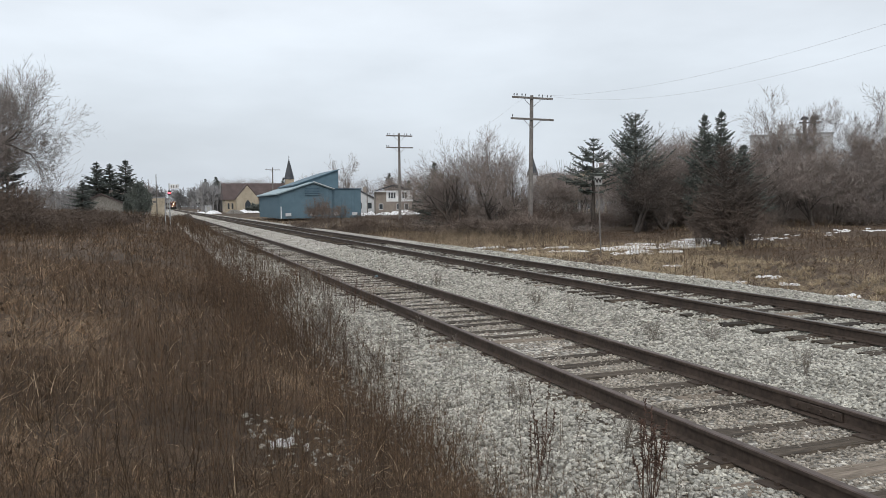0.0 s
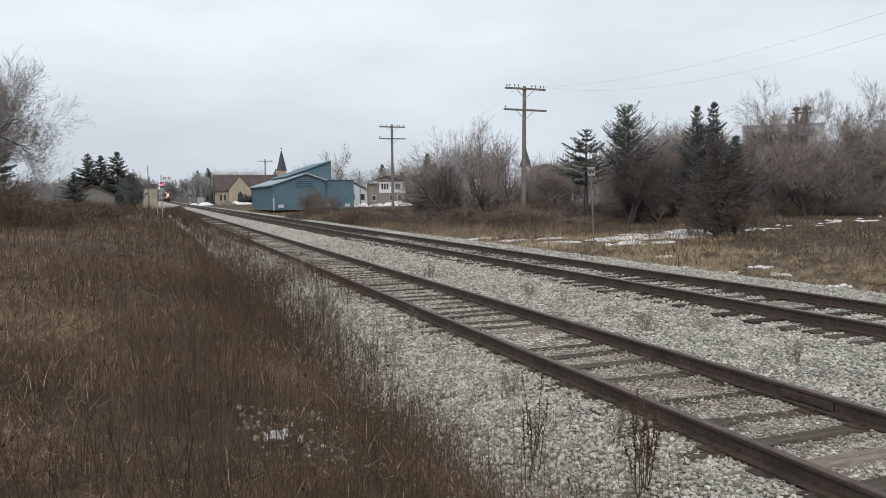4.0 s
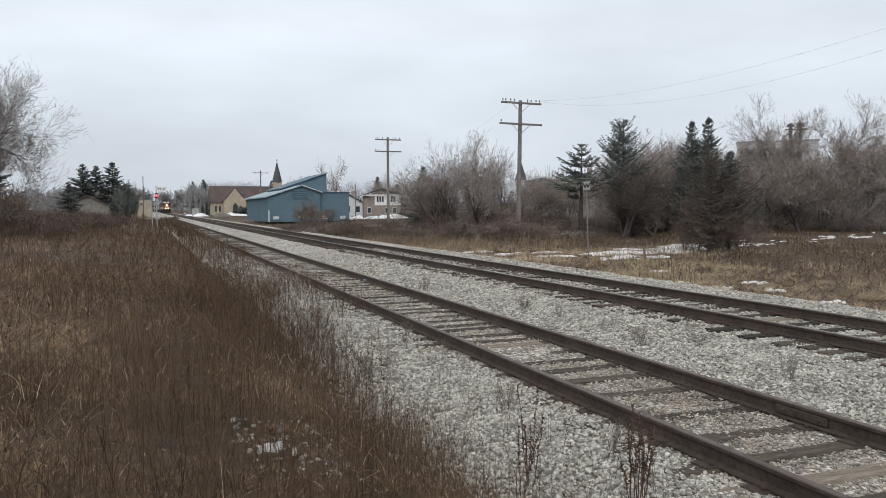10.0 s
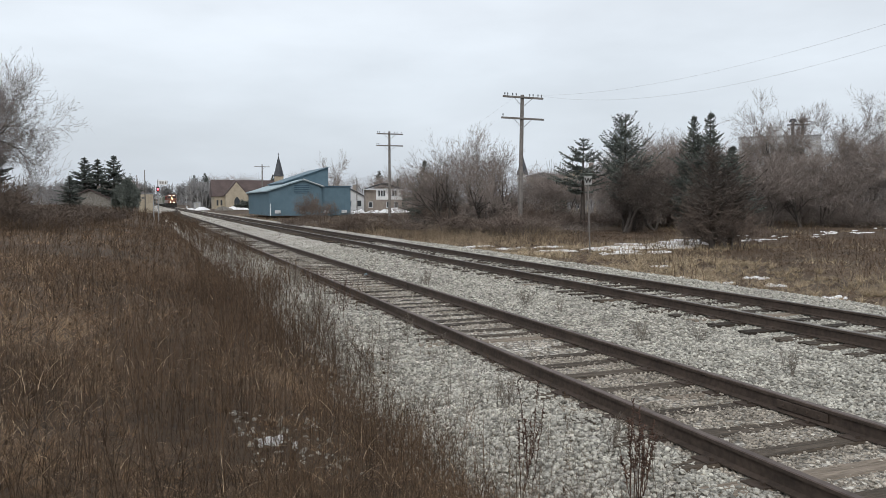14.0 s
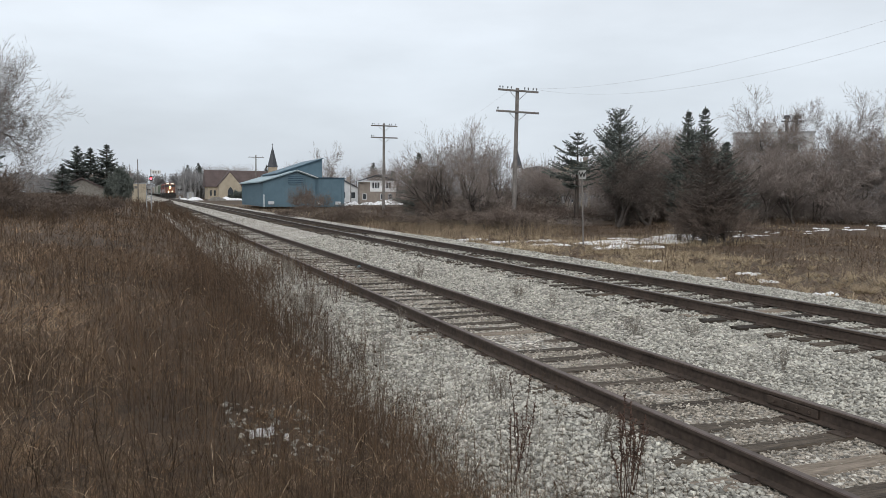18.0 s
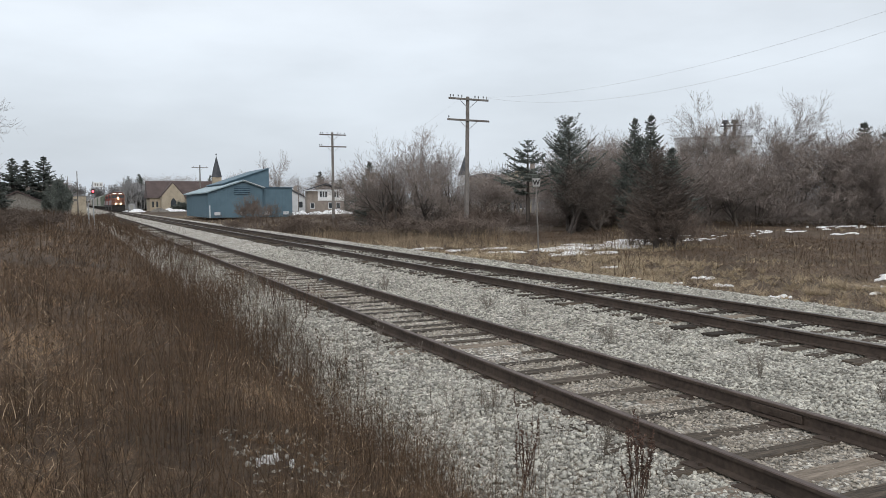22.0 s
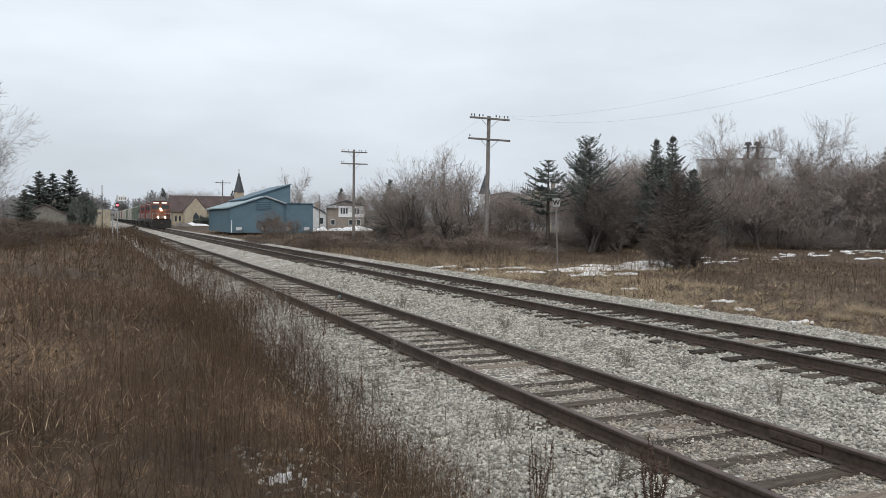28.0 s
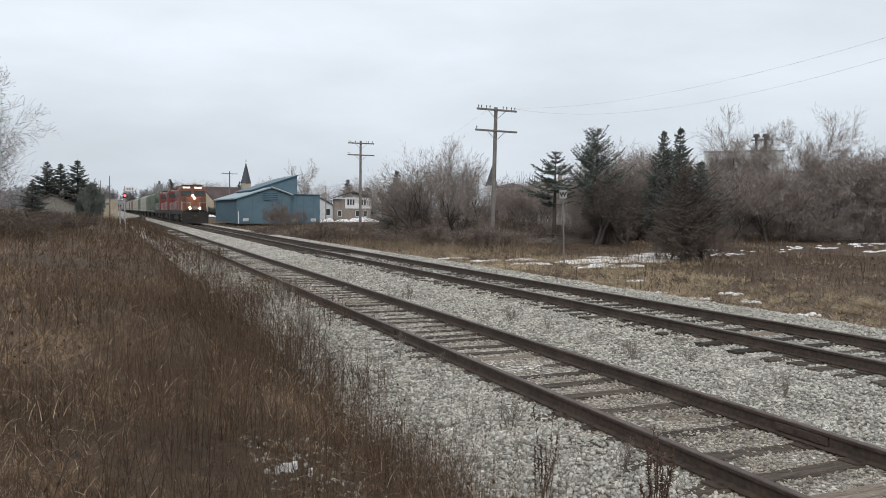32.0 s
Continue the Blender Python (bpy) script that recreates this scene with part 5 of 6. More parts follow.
# ---- snow ----
def snow_patch(x, y, w, d, seed, base=None, h=0.08, name="snow_patch", skin=None):
    rng = np.random.default_rng(seed)
    n, rings = 36, 7
    ang = np.linspace(0, 2 * np.pi, n, endpoint=False)
    rad = 1 + 0.35 * np.sin(ang * 2 + seed) + 0.3 * np.sin(ang * 5 + seed * 2) + 0.3 * np.sin(ang * 8 + seed * 3) + 0.4 * rng.uniform(-1, 1, n)
    v, f = [], []
    for k in range(rings):
        u = (k + 1) / rings
        px, py = x + w * u * rad * np.cos(ang), y + d * u * rad * np.sin(ang)
        z = ground_z(px, py) if base is None else np.full(n, base)
        up = h * (1 - u ** 2) * (0.7 + 0.5 * rng.uniform(0, 1, n)) + (0.02 if k < rings - 1 else -0.05)
        v.append(np.stack([px, py, z + up], 1))
    v = np.concatenate(v)
    for k in range(rings - 1):
        for i in range(n):
            j = (i + 1) % n
            f.append((k * n + i, k * n + j, (k + 1) * n + j, (k + 1) * n + i))
    c = len(v)
    v = np.concatenate([v, [[x, y, float(v[:n, 2].mean())]]])
    f += [(i, (i + 1) % n, c, c) for i in range(n)]
    me = bpy.data.meshes.new(name)
    me.from_pydata(v.tolist(), [], [q if q[2] != q[3] else q[:3] for q in f])
    me.materials.append(skin or SNOW)
    me.shade_smooth()
    if skin:
        tagged(new(name, me), "grey heap of gravel near the church", "gravel heap")
    else:
        tagged(new(name, me), "patch of old melting snow on dead grass", "snow", "snow patches")


def build_snow():
    rng = random.Random(8)
    # by bearing, reach, half width across the view and along it
    for x, y, w, d in ((20.3, 31.4, 1.2, 0.8), (22.0, 32.0, 1.5, 1.0), (23.9, 32.6, 1.4, 0.9), (25.6, 33.4, 1.1, 0.9), (23.2, 30.2, 0.8, 0.5), (18.4, 28.6, 0.7, 0.35), (19.4, 29.2, 0.5, 0.3), (20.6, 28.4, 0.5, 0.3),
                       (14.5, 17.4, 0.30, 0.22), (14.0, 16.3, 0.25, 0.2), (13.9, 14.4, 0.3, 0.2), (15.0, 13.9, 0.35, 0.2), (15.4, 16.4, 0.3, 0.2), (14.6, 19.0, 0.3, 0.2), (16.6, 18.2, 0.35, 0.2), (16.2, 22.0, 0.4, 0.25),
                       (17.1, 31.3, 0.7, 0.35), (18.2, 33.4, 0.6, 0.3), (16.2, 34.0, 0.6, 0.3), (15.4, 36.5, 0.6, 0.4), (31.0, 35.5, 0.8, 0.5), (30.0, 32.6, 0.7, 0.3), (38.5, 34.0, 0.8, 0.5),
                       (21.6, 15.6, 1.1, 0.6), (22.8, 15.0, 1.2, 0.7), (24.5, 16.0, 1.0, 0.5), (38.0, 30.0, 0.9, 0.5), (44.0, 35.5, 1.0, 0.6), (17.6, 13.2, 0.35, 0.2), (19.0, 14.4, 0.4, 0.25)):
        for k in range(5 if y < 28 or x > 27 else 10):
            snow_patch(x + rng.uniform(-1, 1) * w, y + rng.uniform(-1, 1) * d, w * (rng.uniform(0.08, 0.42) if y < 28 or x > 27 else rng.uniform(0.15, 0.5)), d * (rng.uniform(0.06, 0.25) if y < 28 or x > 27 else rng.uniform(0.2, 0.55)), rng.randrange(99), h=0.04 if y < 28 or x > 27 else 0.06)
    # thin streaks left between the weeds of the far field
    for k in range(46):
        x = rng.uniform(27, 47)
        y = 33.0 + (x - 27) * 0.12 + rng.uniform(-1.6, 1.8)
        snow_patch(x, y, rng.uniform(0.06, 0.28), rng.uniform(0.04, 0.12), rng.randrange(99), h=0.03)
    for x, y, w, d, h in ((13.0, 205, 1.6, 2, 0.7), (10.8, 215, 1.0, 1, 0.4), (21.6, 215, 1.3, 1.5, 0.8), (24.4, 214, 0.8, 1.5, 0.45), (22.9, 213, 1.0, 1.2, 0.5), (36.0, 128, 1.6, 2, 0.45), (40.5, 132, 1.5, 2, 0.75), (32.0, 128, 1.2, 2, 0.4), (34.0, 130, 0.7, 1, 0.6), (38.2, 130, 0.8, 1, 0.6), (30.6, 126, 0.6, 1, 0.4)):
        snow_patch(x, y, w, d, rng.randrange(99), 0.2, h)
    snow_patch(18.4, 208, 1.5, 2.0, 7, 0.1, 0.9, "gravel_heap", FINES)
    for x, y, w, d, h in ((0.80, 5.7, 0.030, 0.022, 0.03), (0.72, 5.63, 0.018, 0.016, 0.02), (0.88, 5.78, 0.022, 0.02, 0.02), (0.97, 5.66, 0.016, 0.02, 0.02), (-2.15, 4.9, 0.06, 0.03, 0.03), (-2.3, 4.93, 0.04, 0.02, 0.02)):
        snow_patch(x, y, w, d, rng.randrange(99), float(ground_z(x, y)) + 0.03, h * 0.5)


build_snow()


# ---- dead grass and weeds ----
def scatter(rng, n, x0, x1, y0, y1):
    x, y = rng.uniform(x0, x1, n), rng.uniform(y0, y1, n)
    return x, y


def straw_share(x, y):
    """Where the bank lies under pale straw (+) or under dark weeds (-)."""
    s = 0
    for cx, cy, r, k in ((-0.95, 8.0, 0.8, 1.3), (1.15, 8.2, 0.8, 1.1), (0.1, 8.4, 0.6, -1.6), (-0.8, 5.4, 0.7, 0.9), (1.3, 4.7, 0.5, 1.0), (1.9, 4.55, 0.5, 1.3), (0.15, 6.0, 0.7, -1.0), (0.3, 14.5, 1.5, -0.8), (-1.6, 12.5, 1.4, 0.8), (1.7, 12.0, 0.9, -1.0)):
        s = s + k * np.exp(-((x - cx) ** 2 + (y - cy) ** 2 * 0.6) / r ** 2)
    return s


def pebbly(x, y):
    """The patch of loose stone on the bank."""
    return np.hypot((x - 1.0 - 0.1 * np.sin(y * 9)) / 0.42, (y - 5.75) / 0.85) < 1


def verge(y):
    """How far the growth on the bank reaches out over the ballast."""
    return np.interp(y, [3, 5, 7, 8.5, 11, 14, 19, 28, 60], [2.55, 2.52, 2.45, 2.46, 2.58, 2.64, 2.75, 2.95, 3.1])


def bank_grass():
    """Flattened tussocks in patches, over a dark litter of broken stalks."""
    rng = np.random.default_rng(3)
    tan, brown = [], []
    for n, x0, x1, y0, y1, hh, ww, lv in ((80000, -4.5, 2.65, 1.9, 9, 0.24, 0.0038, 3), (42000, -9, 2.1, 9, 22, 0.38, 0.009, 2), (26000, -20, 2.4, 22, 55, 0.45, 0.022, 2), (9000, -34, 2.6, 55, 120, 0.6, 0.06, 2), (9000, -8, 2.1, -9, 1.9, 0.34, 0.008, 2)):
        for out, share, o in ((tan, 0.8, 1.0), (brown, 1.0, 4.0)):
            m = int(n * share)
            x, y = scatter(rng, m, x0, x1, y0, y1)
            keep = (rng.uniform(-0.9, 1.0, m) < 1.5 * wave(x, y, 0.9, o) * (0.5 if out is tan and y1 < 10 else 1) + (straw_share(x, y) if out is tan else 0) - (0.05 if out is tan else -0.5) - (0.5 * np.clip((x + 0.6) / 1.2, 0, 1) if out is tan else 0)) & (rng.uniform(0, 1, m) < np.clip((verge(y) + 0.1 - x) / 0.6, 0.02, 1))
            keep &= (np.hypot(x + 0.2, y) > 1.8) & ~(pebbly(x, y) & (rng.uniform(0, 1, m) < 0.7))
            x, y = x[keep], y[keep]
            L = hh * rng.uniform(0.5, 1.4, len(x))
            a = 2.2 * wave(x, y, 1.4, 2.0) + rng.normal(0.4, 0.9, len(x))
            flat = rng.uniform(0.65, 1.0, len(x))
            lean = np.stack([np.cos(a), np.sin(a)], 1) * (L * flat)[:, None]
            base = np.stack([x, y, np.maximum(ground_z(x, y), np.where(x > 2.0, ballast_z(x, y), -9)) - 0.02], 1)
            out.append(ribbons(base, L * (1.2 - 0.75 * flat) * (1.0 if out is tan else 0.8), lean, np.full(len(x), ww), rng, lv, 1.1, 0.5))
    v, f = join(*tan)
    tagged(new("bank_grass", soup("bank_grass", v, f, GRASS)), "matted tan dead grass on the bank", "grass", kind="stuff")
    v, f = join(*brown)
    tagged(new("bank_litter", soup("bank_litter", v, f, LITTER)), "dark brown broken stalks and litter on the bank", "litter", kind="stuff")


def weeds(rng, n, x0, x1, y0, y1, h0, h1, w, thin, edge=True, limbs=7, fuzz=3, bend=0.5):
    """Dead goldenrod and aster: a bent stem, side limbs that fork, and a fuzz of short twigs at their ends."""
    x, y = scatter(rng, n, x0, x1, y0, y1)
    k = rng.uniform(-0.9, 0.8, n) < 1.2 * wave(x, y, 0.75, 3.0) + (0.3 * np.clip((7.5 - y) / 2, 0, 1) if edge else 0) - 0.5 * straw_share(x, y) + (0.45 * np.clip((x + 1.5) / 2, 0, 1) if edge else 0)
    if edge:
        lim = verge(y) + 0.22 * np.sin(y * 0.8) + 0.18 * np.sin(y * 2.1 + 1)
        k &= rng.uniform(0, 1, n) < np.clip((lim - x) / 0.28, 0.008 * (x < 3.7), 1)
    k &= (np.hypot(x + 0.2, y) > 2.1) & ~(pebbly(x, y) & (rng.uniform(0, 1, n) < 0.5))
    x, y = x[k], y[k]
    m = len(x)
    h = rng.uniform(h0, h1, m) * (0.85 + 0.3 * wave(x, y, 0.3))
    a = rng.uniform(0, 2 * np.pi, m)
    lean = np.stack([np.cos(a), np.sin(a)], 1) * (h * bend * rng.uniform(0.05, 1.0, m) ** 1.3)[:, None]
    z = np.where(x > 2.0, np.maximum(ballast_z(x, y), ground_z(x, y)), ground_z(x, y))
    base = np.stack([x, y, z - 0.03], 1)
    ratio = np.minimum(1.5, np.hypot(*lean.T) / h)
    out = [ribbons(base, h, lean, np.full(m, w), rng, 3, 1.4)]
    fine = 2 if w < 0.012 else 1
    for i in range(limbs):
        u = rng.uniform(0.25, 0.97, m)
        b = base.copy()
        b[:, :2] += lean * (u ** 1.4)[:, None]
        b[:, 2] += h * (u - 0.25 * ratio * u * u)
        L = h * rng.uniform(0.12, 0.36, m) * (1.2 - 0.75 * u)
        a2 = rng.uniform(0, 2 * np.pi, m)
        ln = np.stack([np.cos(a2), np.sin(a2)], 1) * (L * rng.uniform(0.35, 0.95, m))[:, None]
        up = L * rng.uniform(0.2, 1.0, m)
        out.append(ribbons(b, up, ln, np.full(m, thin), rng, fine, 1.2, 0.2))
        for _ in range(fuzz):
            v = rng.uniform(0.45, 1.0, m)
            c = b.copy()
            c[:, :2] += ln * (v ** 1.2)[:, None]
            c[:, 2] += up * v * 0.92
            l2 = h * rng.uniform(0.02, 0.08, m)
            a3 = rng.uniform(0, 2 * np.pi, m)
            out.append(ribbons(c, l2 * rng.uniform(-0.2, 1.0, m), np.stack([np.cos(a3), np.sin(a3)], 1) * (l2 * rng.uniform(0.3, 1.0, m))[:, None], np.full(m, thin * 0.9), rng, 1))
    return out


def bank_weeds():
    rng = np.random.default_rng(9)
    p = []
    p += weeds(rng, 10500, -4.5, 3.4, 2.0, 9, 0.28, 0.80, 0.0044, 0.0030, True, 8, 3, 0.6)
    p += weeds(rng, 900, -2.2, 1.9, 4.0, 8.5, 0.35, 0.8, 0.0075, 0.0045, True, 6, 2, 0.4)
    p += weeds(rng, 1400, -8, 2.6, -9, 2.0, 0.35, 0.9, 0.008, 0.006)
    p += weeds(rng, 1500, 0.6, 2.6, 3.4, 9.5, 0.45, 0.95, 0.0046, 0.0032, True, 7, 3, 0.35)
    p += weeds(rng, 9000, -10, 3.4, 9, 22, 0.35, 0.95, 0.007, 0.0065, True, 7, 3, 0.8)
    p += weeds(rng, 1400, 0.8, 3.0, 9.5, 24, 0.6, 1.15, 0.008, 0.007, True, 6, 3, 0.35)
    p += weeds(rng, 9000, -22, 3.2, 22, 50, 0.4, 1.0, 0.013, 0.013, True, 6, 2, 0.8)
    p += weeds(rng, 6000, -36, 3.2, 50, 120, 0.7, 1.3, 0.045, 0.04, True, 4, 2, 0.5)
    # dark cone-shaped seed heads on a few stiff stalks
    n = 520
    x, y = scatter(rng, n, -3.5, 2.0, 3.0, 16)
    h = rng.uniform(0.35, 0.9, n)
    base = np.stack([x, y, ground_z(x, y)], 1)
    lean = rng.normal(0, 0.06, (n, 2))
    p.append(ribbons(base, h, lean, np.full(n, 0.005), rng, 2, 1.0, 0.0))
    for _ in range(3):
        c = base + np.concatenate([lean, (h - 0.012)[:, None]], 1)
        p.append(ribbons(c, np.full(n, 0.022), rng.normal(0, 0.006, (n, 2)), np.full(n, 0.016), rng, 1))
    v, f = join(*p)
    tagged(new("dead_weeds", soup("dead_weeds", v, f, STEM)), "dense dead brown goldenrod and aster stems", "weeds", kind="stuff")


def tussocks():
    """Drooping tufts of tan grass, each spread from its own root."""
    rng = np.random.default_rng(17)
    pieces, field = [], []
    for n, per, x0, x1, y0, y1, L0, ww in ((110, 70, -0.6, 2.5, 3.7, 5.0, 0.22, 0.0038), (60, 80, -2.4, -0.5, 4.5, 8.5, 0.26, 0.0045), (480, 46, -4.2, 1.8, 2.4, 9, 0.24, 0.0042), (900, 26, -9, 1.9, 9, 22, 0.30, 0.008), (500, 16, -18, 2.0, 22, 48, 0.32, 0.016), (520, 90, 12.8, 18.5, 4, 22, 0.42, 0.006), (800, 40, 12.8, 20, 18, 48, 0.46, 0.013)):
        cx, cy = scatter(rng, n, x0, x1, y0, y1)
        keep = (np.hypot(cx + 0.2, cy) > 2.2) & (rng.uniform(-1, 1, n) < 0.8 * wave(cx, cy, 0.9, 1.0) + 1.2 * straw_share(cx, cy) + 0.1)
        cx, cy = cx[keep], cy[keep]
        big = np.repeat(rng.uniform(0.6, 1.25, len(cx)), per)
        x, y = np.repeat(cx, per), np.repeat(cy, per)
        m = len(x)
        a = rng.uniform(0, 2 * np.pi, m)
        x, y = x + np.cos(a) * 0.03, y + np.sin(a) * 0.03
        L = L0 * big * rng.uniform(0.5, 1.2, m)
        lean = np.stack([np.cos(a), np.sin(a)], 1) * (L * rng.uniform(0.35, 1.0, m))[:, None]
        base = np.stack([x, y, np.maximum(ground_z(x, y), np.where((x > 2.0) & (x < 12), ballast_z(x, y), -9)) - 0.01], 1)
        (field if x0 > 10 else pieces).append(ribbons(base, L * rng.uniform(0.55, 0.95, m), lean, np.full(m, ww), rng, 3, 1.3, 0.62))
    v, f = join(*pieces)
    tagged(new("grass_tussocks", soup("grass_tussocks", v, f, GRASS)), "drooping tufts of tan dead grass", "grass", kind="stuff")
    v, f = join(*field)
    tagged(new("field_tussocks", soup("field_tussocks", v, f, FIELDGRASS)), "drooping tufts of pale straw grass in the field", "grass", kind="stuff")

    # single pale blades that caught no dirt, curled over the mat
    pieces = []
    for n, x0, x1, y0, y1, ww in ((7500, -4.0, 2.2, 2.6, 9, 0.0040), (5000, -8, 2.2, 9, 20, 0.008)):
        x, y = scatter(rng, n, x0, x1, y0, y1)
        k = (np.hypot(x + 0.2, y) > 2.2) & (rng.uniform(-0.8, 1.2, n) < 0.9 * wave(x, y, 1.3, 1.0) + straw_share(x, y))
        x, y = x[k], y[k]
        m = len(x)
        a, L = rng.uniform(0, 2 * np.pi, m), rng.uniform(0.07, 0.30, m)
        lean = np.stack([np.cos(a), np.sin(a)], 1) * (L * rng.uniform(0.25, 1.0, m))[:, None]
        pieces.append(ribbons(np.stack([x, y, ground_z(x, y) + rng.uniform(0, 0.30, m)], 1), L * rng.uniform(0.1, 0.8, m), lean, np.full(m, ww), rng, 4, 1.2, 0.4))
    v, f = join(*pieces)
    tagged(new("straw_blades", soup("straw_blades", v, f, STRAW)), "pale curled straw blades over dark litter", "grass", kind="stuff")


def track_weeds():
    """Thin low growth in the ballast away from the camera."""
    rng = np.random.default_rng(23)
    p = weeds(rng, 1500, 2.5, 3.9, 14, 30, 0.25, 0.75, 0.008, 0.007, False, 5, 2) + weeds(rng, 2600, 2.4, 3.9, 30, 70, 0.3, 0.9, 0.014, 0.013, False, 5, 2) + weeds(rng, 1800, 2.3, 3.9, 60, 150, 0.4, 1.1, 0.03, 0.025, False, 4, 2)
    p += weeds(rng, 1500, 4.1, 5.6, 13, 60, 0.05, 0.16, 0.010, 0.010, False, 4, 2, 1.0) + weeds(rng, 700, 5.7, 7.2, 20, 110, 0.08, 0.25, 0.012, 0.012, False, 5, 2) + weeds(rng, 900, 4.1, 5.6, 60, 160, 0.06, 0.2, 0.03, 0.03, False, 3, 1, 1.0)
    p += weeds(rng, 90, 2.25, 3.3, 3.9, 7.5, 0.35, 0.8, 0.0036, 0.0028, False, 5, 2, 0.45)
    # dark tufts caught along the rail and between the ties
    p += weeds(rng, 900, 3.35, 4.0, 5, 18, 0.04, 0.15, 0.005, 0.005, False, 4, 2, 1.2) + weeds(rng, 800, 4.15, 5.5, 8, 15, 0.03, 0.11, 0.005, 0.005, False, 4, 2, 1.2)
    p += weeds(rng, 70, 2.2, 3.7, 4.5, 16, 0.4, 0.85, 0.0042, 0.003, False, 6, 2, 0.4)
    v, f = join(*p)
    tagged(new("track_weeds", soup("track_weeds", v, f, STEM)), "sparse thin dead weeds in the ballast", "weeds", kind="stuff")


def field_grass():
    rng = np.random.default_rng(13)
    pieces = []
    for n, x0, x1, y0, y1, hh, ww in ((60000, 12.5, 26, 3, 34, 0.30, 0.009), (36000, 12.4, 46, 20, 62, 0.36, 0.024), (7000, 12.4, 30, 55, 150, 0.42, 0.05), (8000, 24, 60, 8, 40, 0.4, 0.03)):
        x, y = scatter(rng, n, x0, x1, y0, y1)
        k = rng.uniform(-0.8, 1.0, n) < 1.4 * wave(x, y, 0.8, 5.0) + np.clip((18.5 - x) / 6, -0.8, 0.8)
        k &= rng.uniform(0, 1, n) < np.clip((x - 12.5 - 0.25 * np.sin(y * 1.3)) / 0.6, 0.01, 1)
        x, y = x[k], y[k]
        h = hh * rng.uniform(0.35, 1.25, len(x)) * (1 + 0.5 * np.maximum(0, wave(x, y, 1.1, 0.5)))
        a = rng.uniform(0, 2 * np.pi, len(x))
        lean = np.stack([np.cos(a), np.sin(a)], 1) * (h * rng.uniform(0.3, 1.3, len(x)))[:, None]
        base = np.stack([x, y, ground_z(x, y) - 0.03], 1)
        pieces.append(ribbons(base, h * rng.uniform(0.5, 1.0, len(x)), lean, np.full(len(x), ww), rng, 2, 1.4, 0.5))
    # thin tips that stand through the snow
    n = 3600
    x, y = scatter(rng, n, 18, 27, 27.5, 34.2)
    h = rng.uniform(0.12, 0.34, n)
    pieces.append(ribbons(np.stack([x, y, ground_z(x, y)], 1), h, rng.normal(0, 0.09, (n, 2)), np.full(n, 0.014), rng, 2, 1.4, 0.5))
    v, f = join(*pieces)
    tagged(new("field_grass", soup("field_grass", v, f, FIELDGRASS)), "straw-coloured dead grass beside the main line", "grass", kind="stuff")
    n = 5200
    x, y = scatter(rng, n, 14.5, 22.0, 36, 58)
    L = rng.uniform(0.4, 1.15, n)
    v, f = ribbons(np.stack([x, y, ground_z(x, y)], 1), L, rng.normal(0, 0.4, (n, 2)), np.full(n, 0.014), rng, 3, 1.4, 0.5)
    tagged(new("reeds", soup("reeds", v, f, REED)), "tall brown reeds before the thicket", "reeds", kind="stuff")
    n = 70000
    x, y = scatter(rng, n, 12.7, 34, 3, 46)
    a, L = rng.uniform(0, 2 * np.pi, n), rng.uniform(0.05, 0.22, n)
    lean = np.stack([np.cos(a), np.sin(a)], 1) * L[:, None]
    v, f = ribbons(np.stack([x, y, ground_z(x, y)], 1), L * 0.7, lean, np.full(n, 0.02), rng, 1)
    tagged(new("field_litter", soup("field_litter", v, f, LITTER)), "low brown matted litter over the field", "litter", kind="stuff")
    p = weeds(rng, 5000, 19, 50, 10, 38, 0.2, 0.6, 0.014, 0.013, False, 5, 2) + weeds(rng, 5500, 13.5, 50, 16, 60, 0.3, 0.8, 0.018, 0.016, False, 4, 2) + weeds(rng, 2600, 12.5, 40, 50, 115, 0.4, 1.1, 0.03, 0.03, False, 5, 2)
    v, f = join(*p)
    tagged(new("field_weeds", soup("field_weeds", v, f, STEM)), "dark dead weeds across the field", "weeds", kind="stuff")


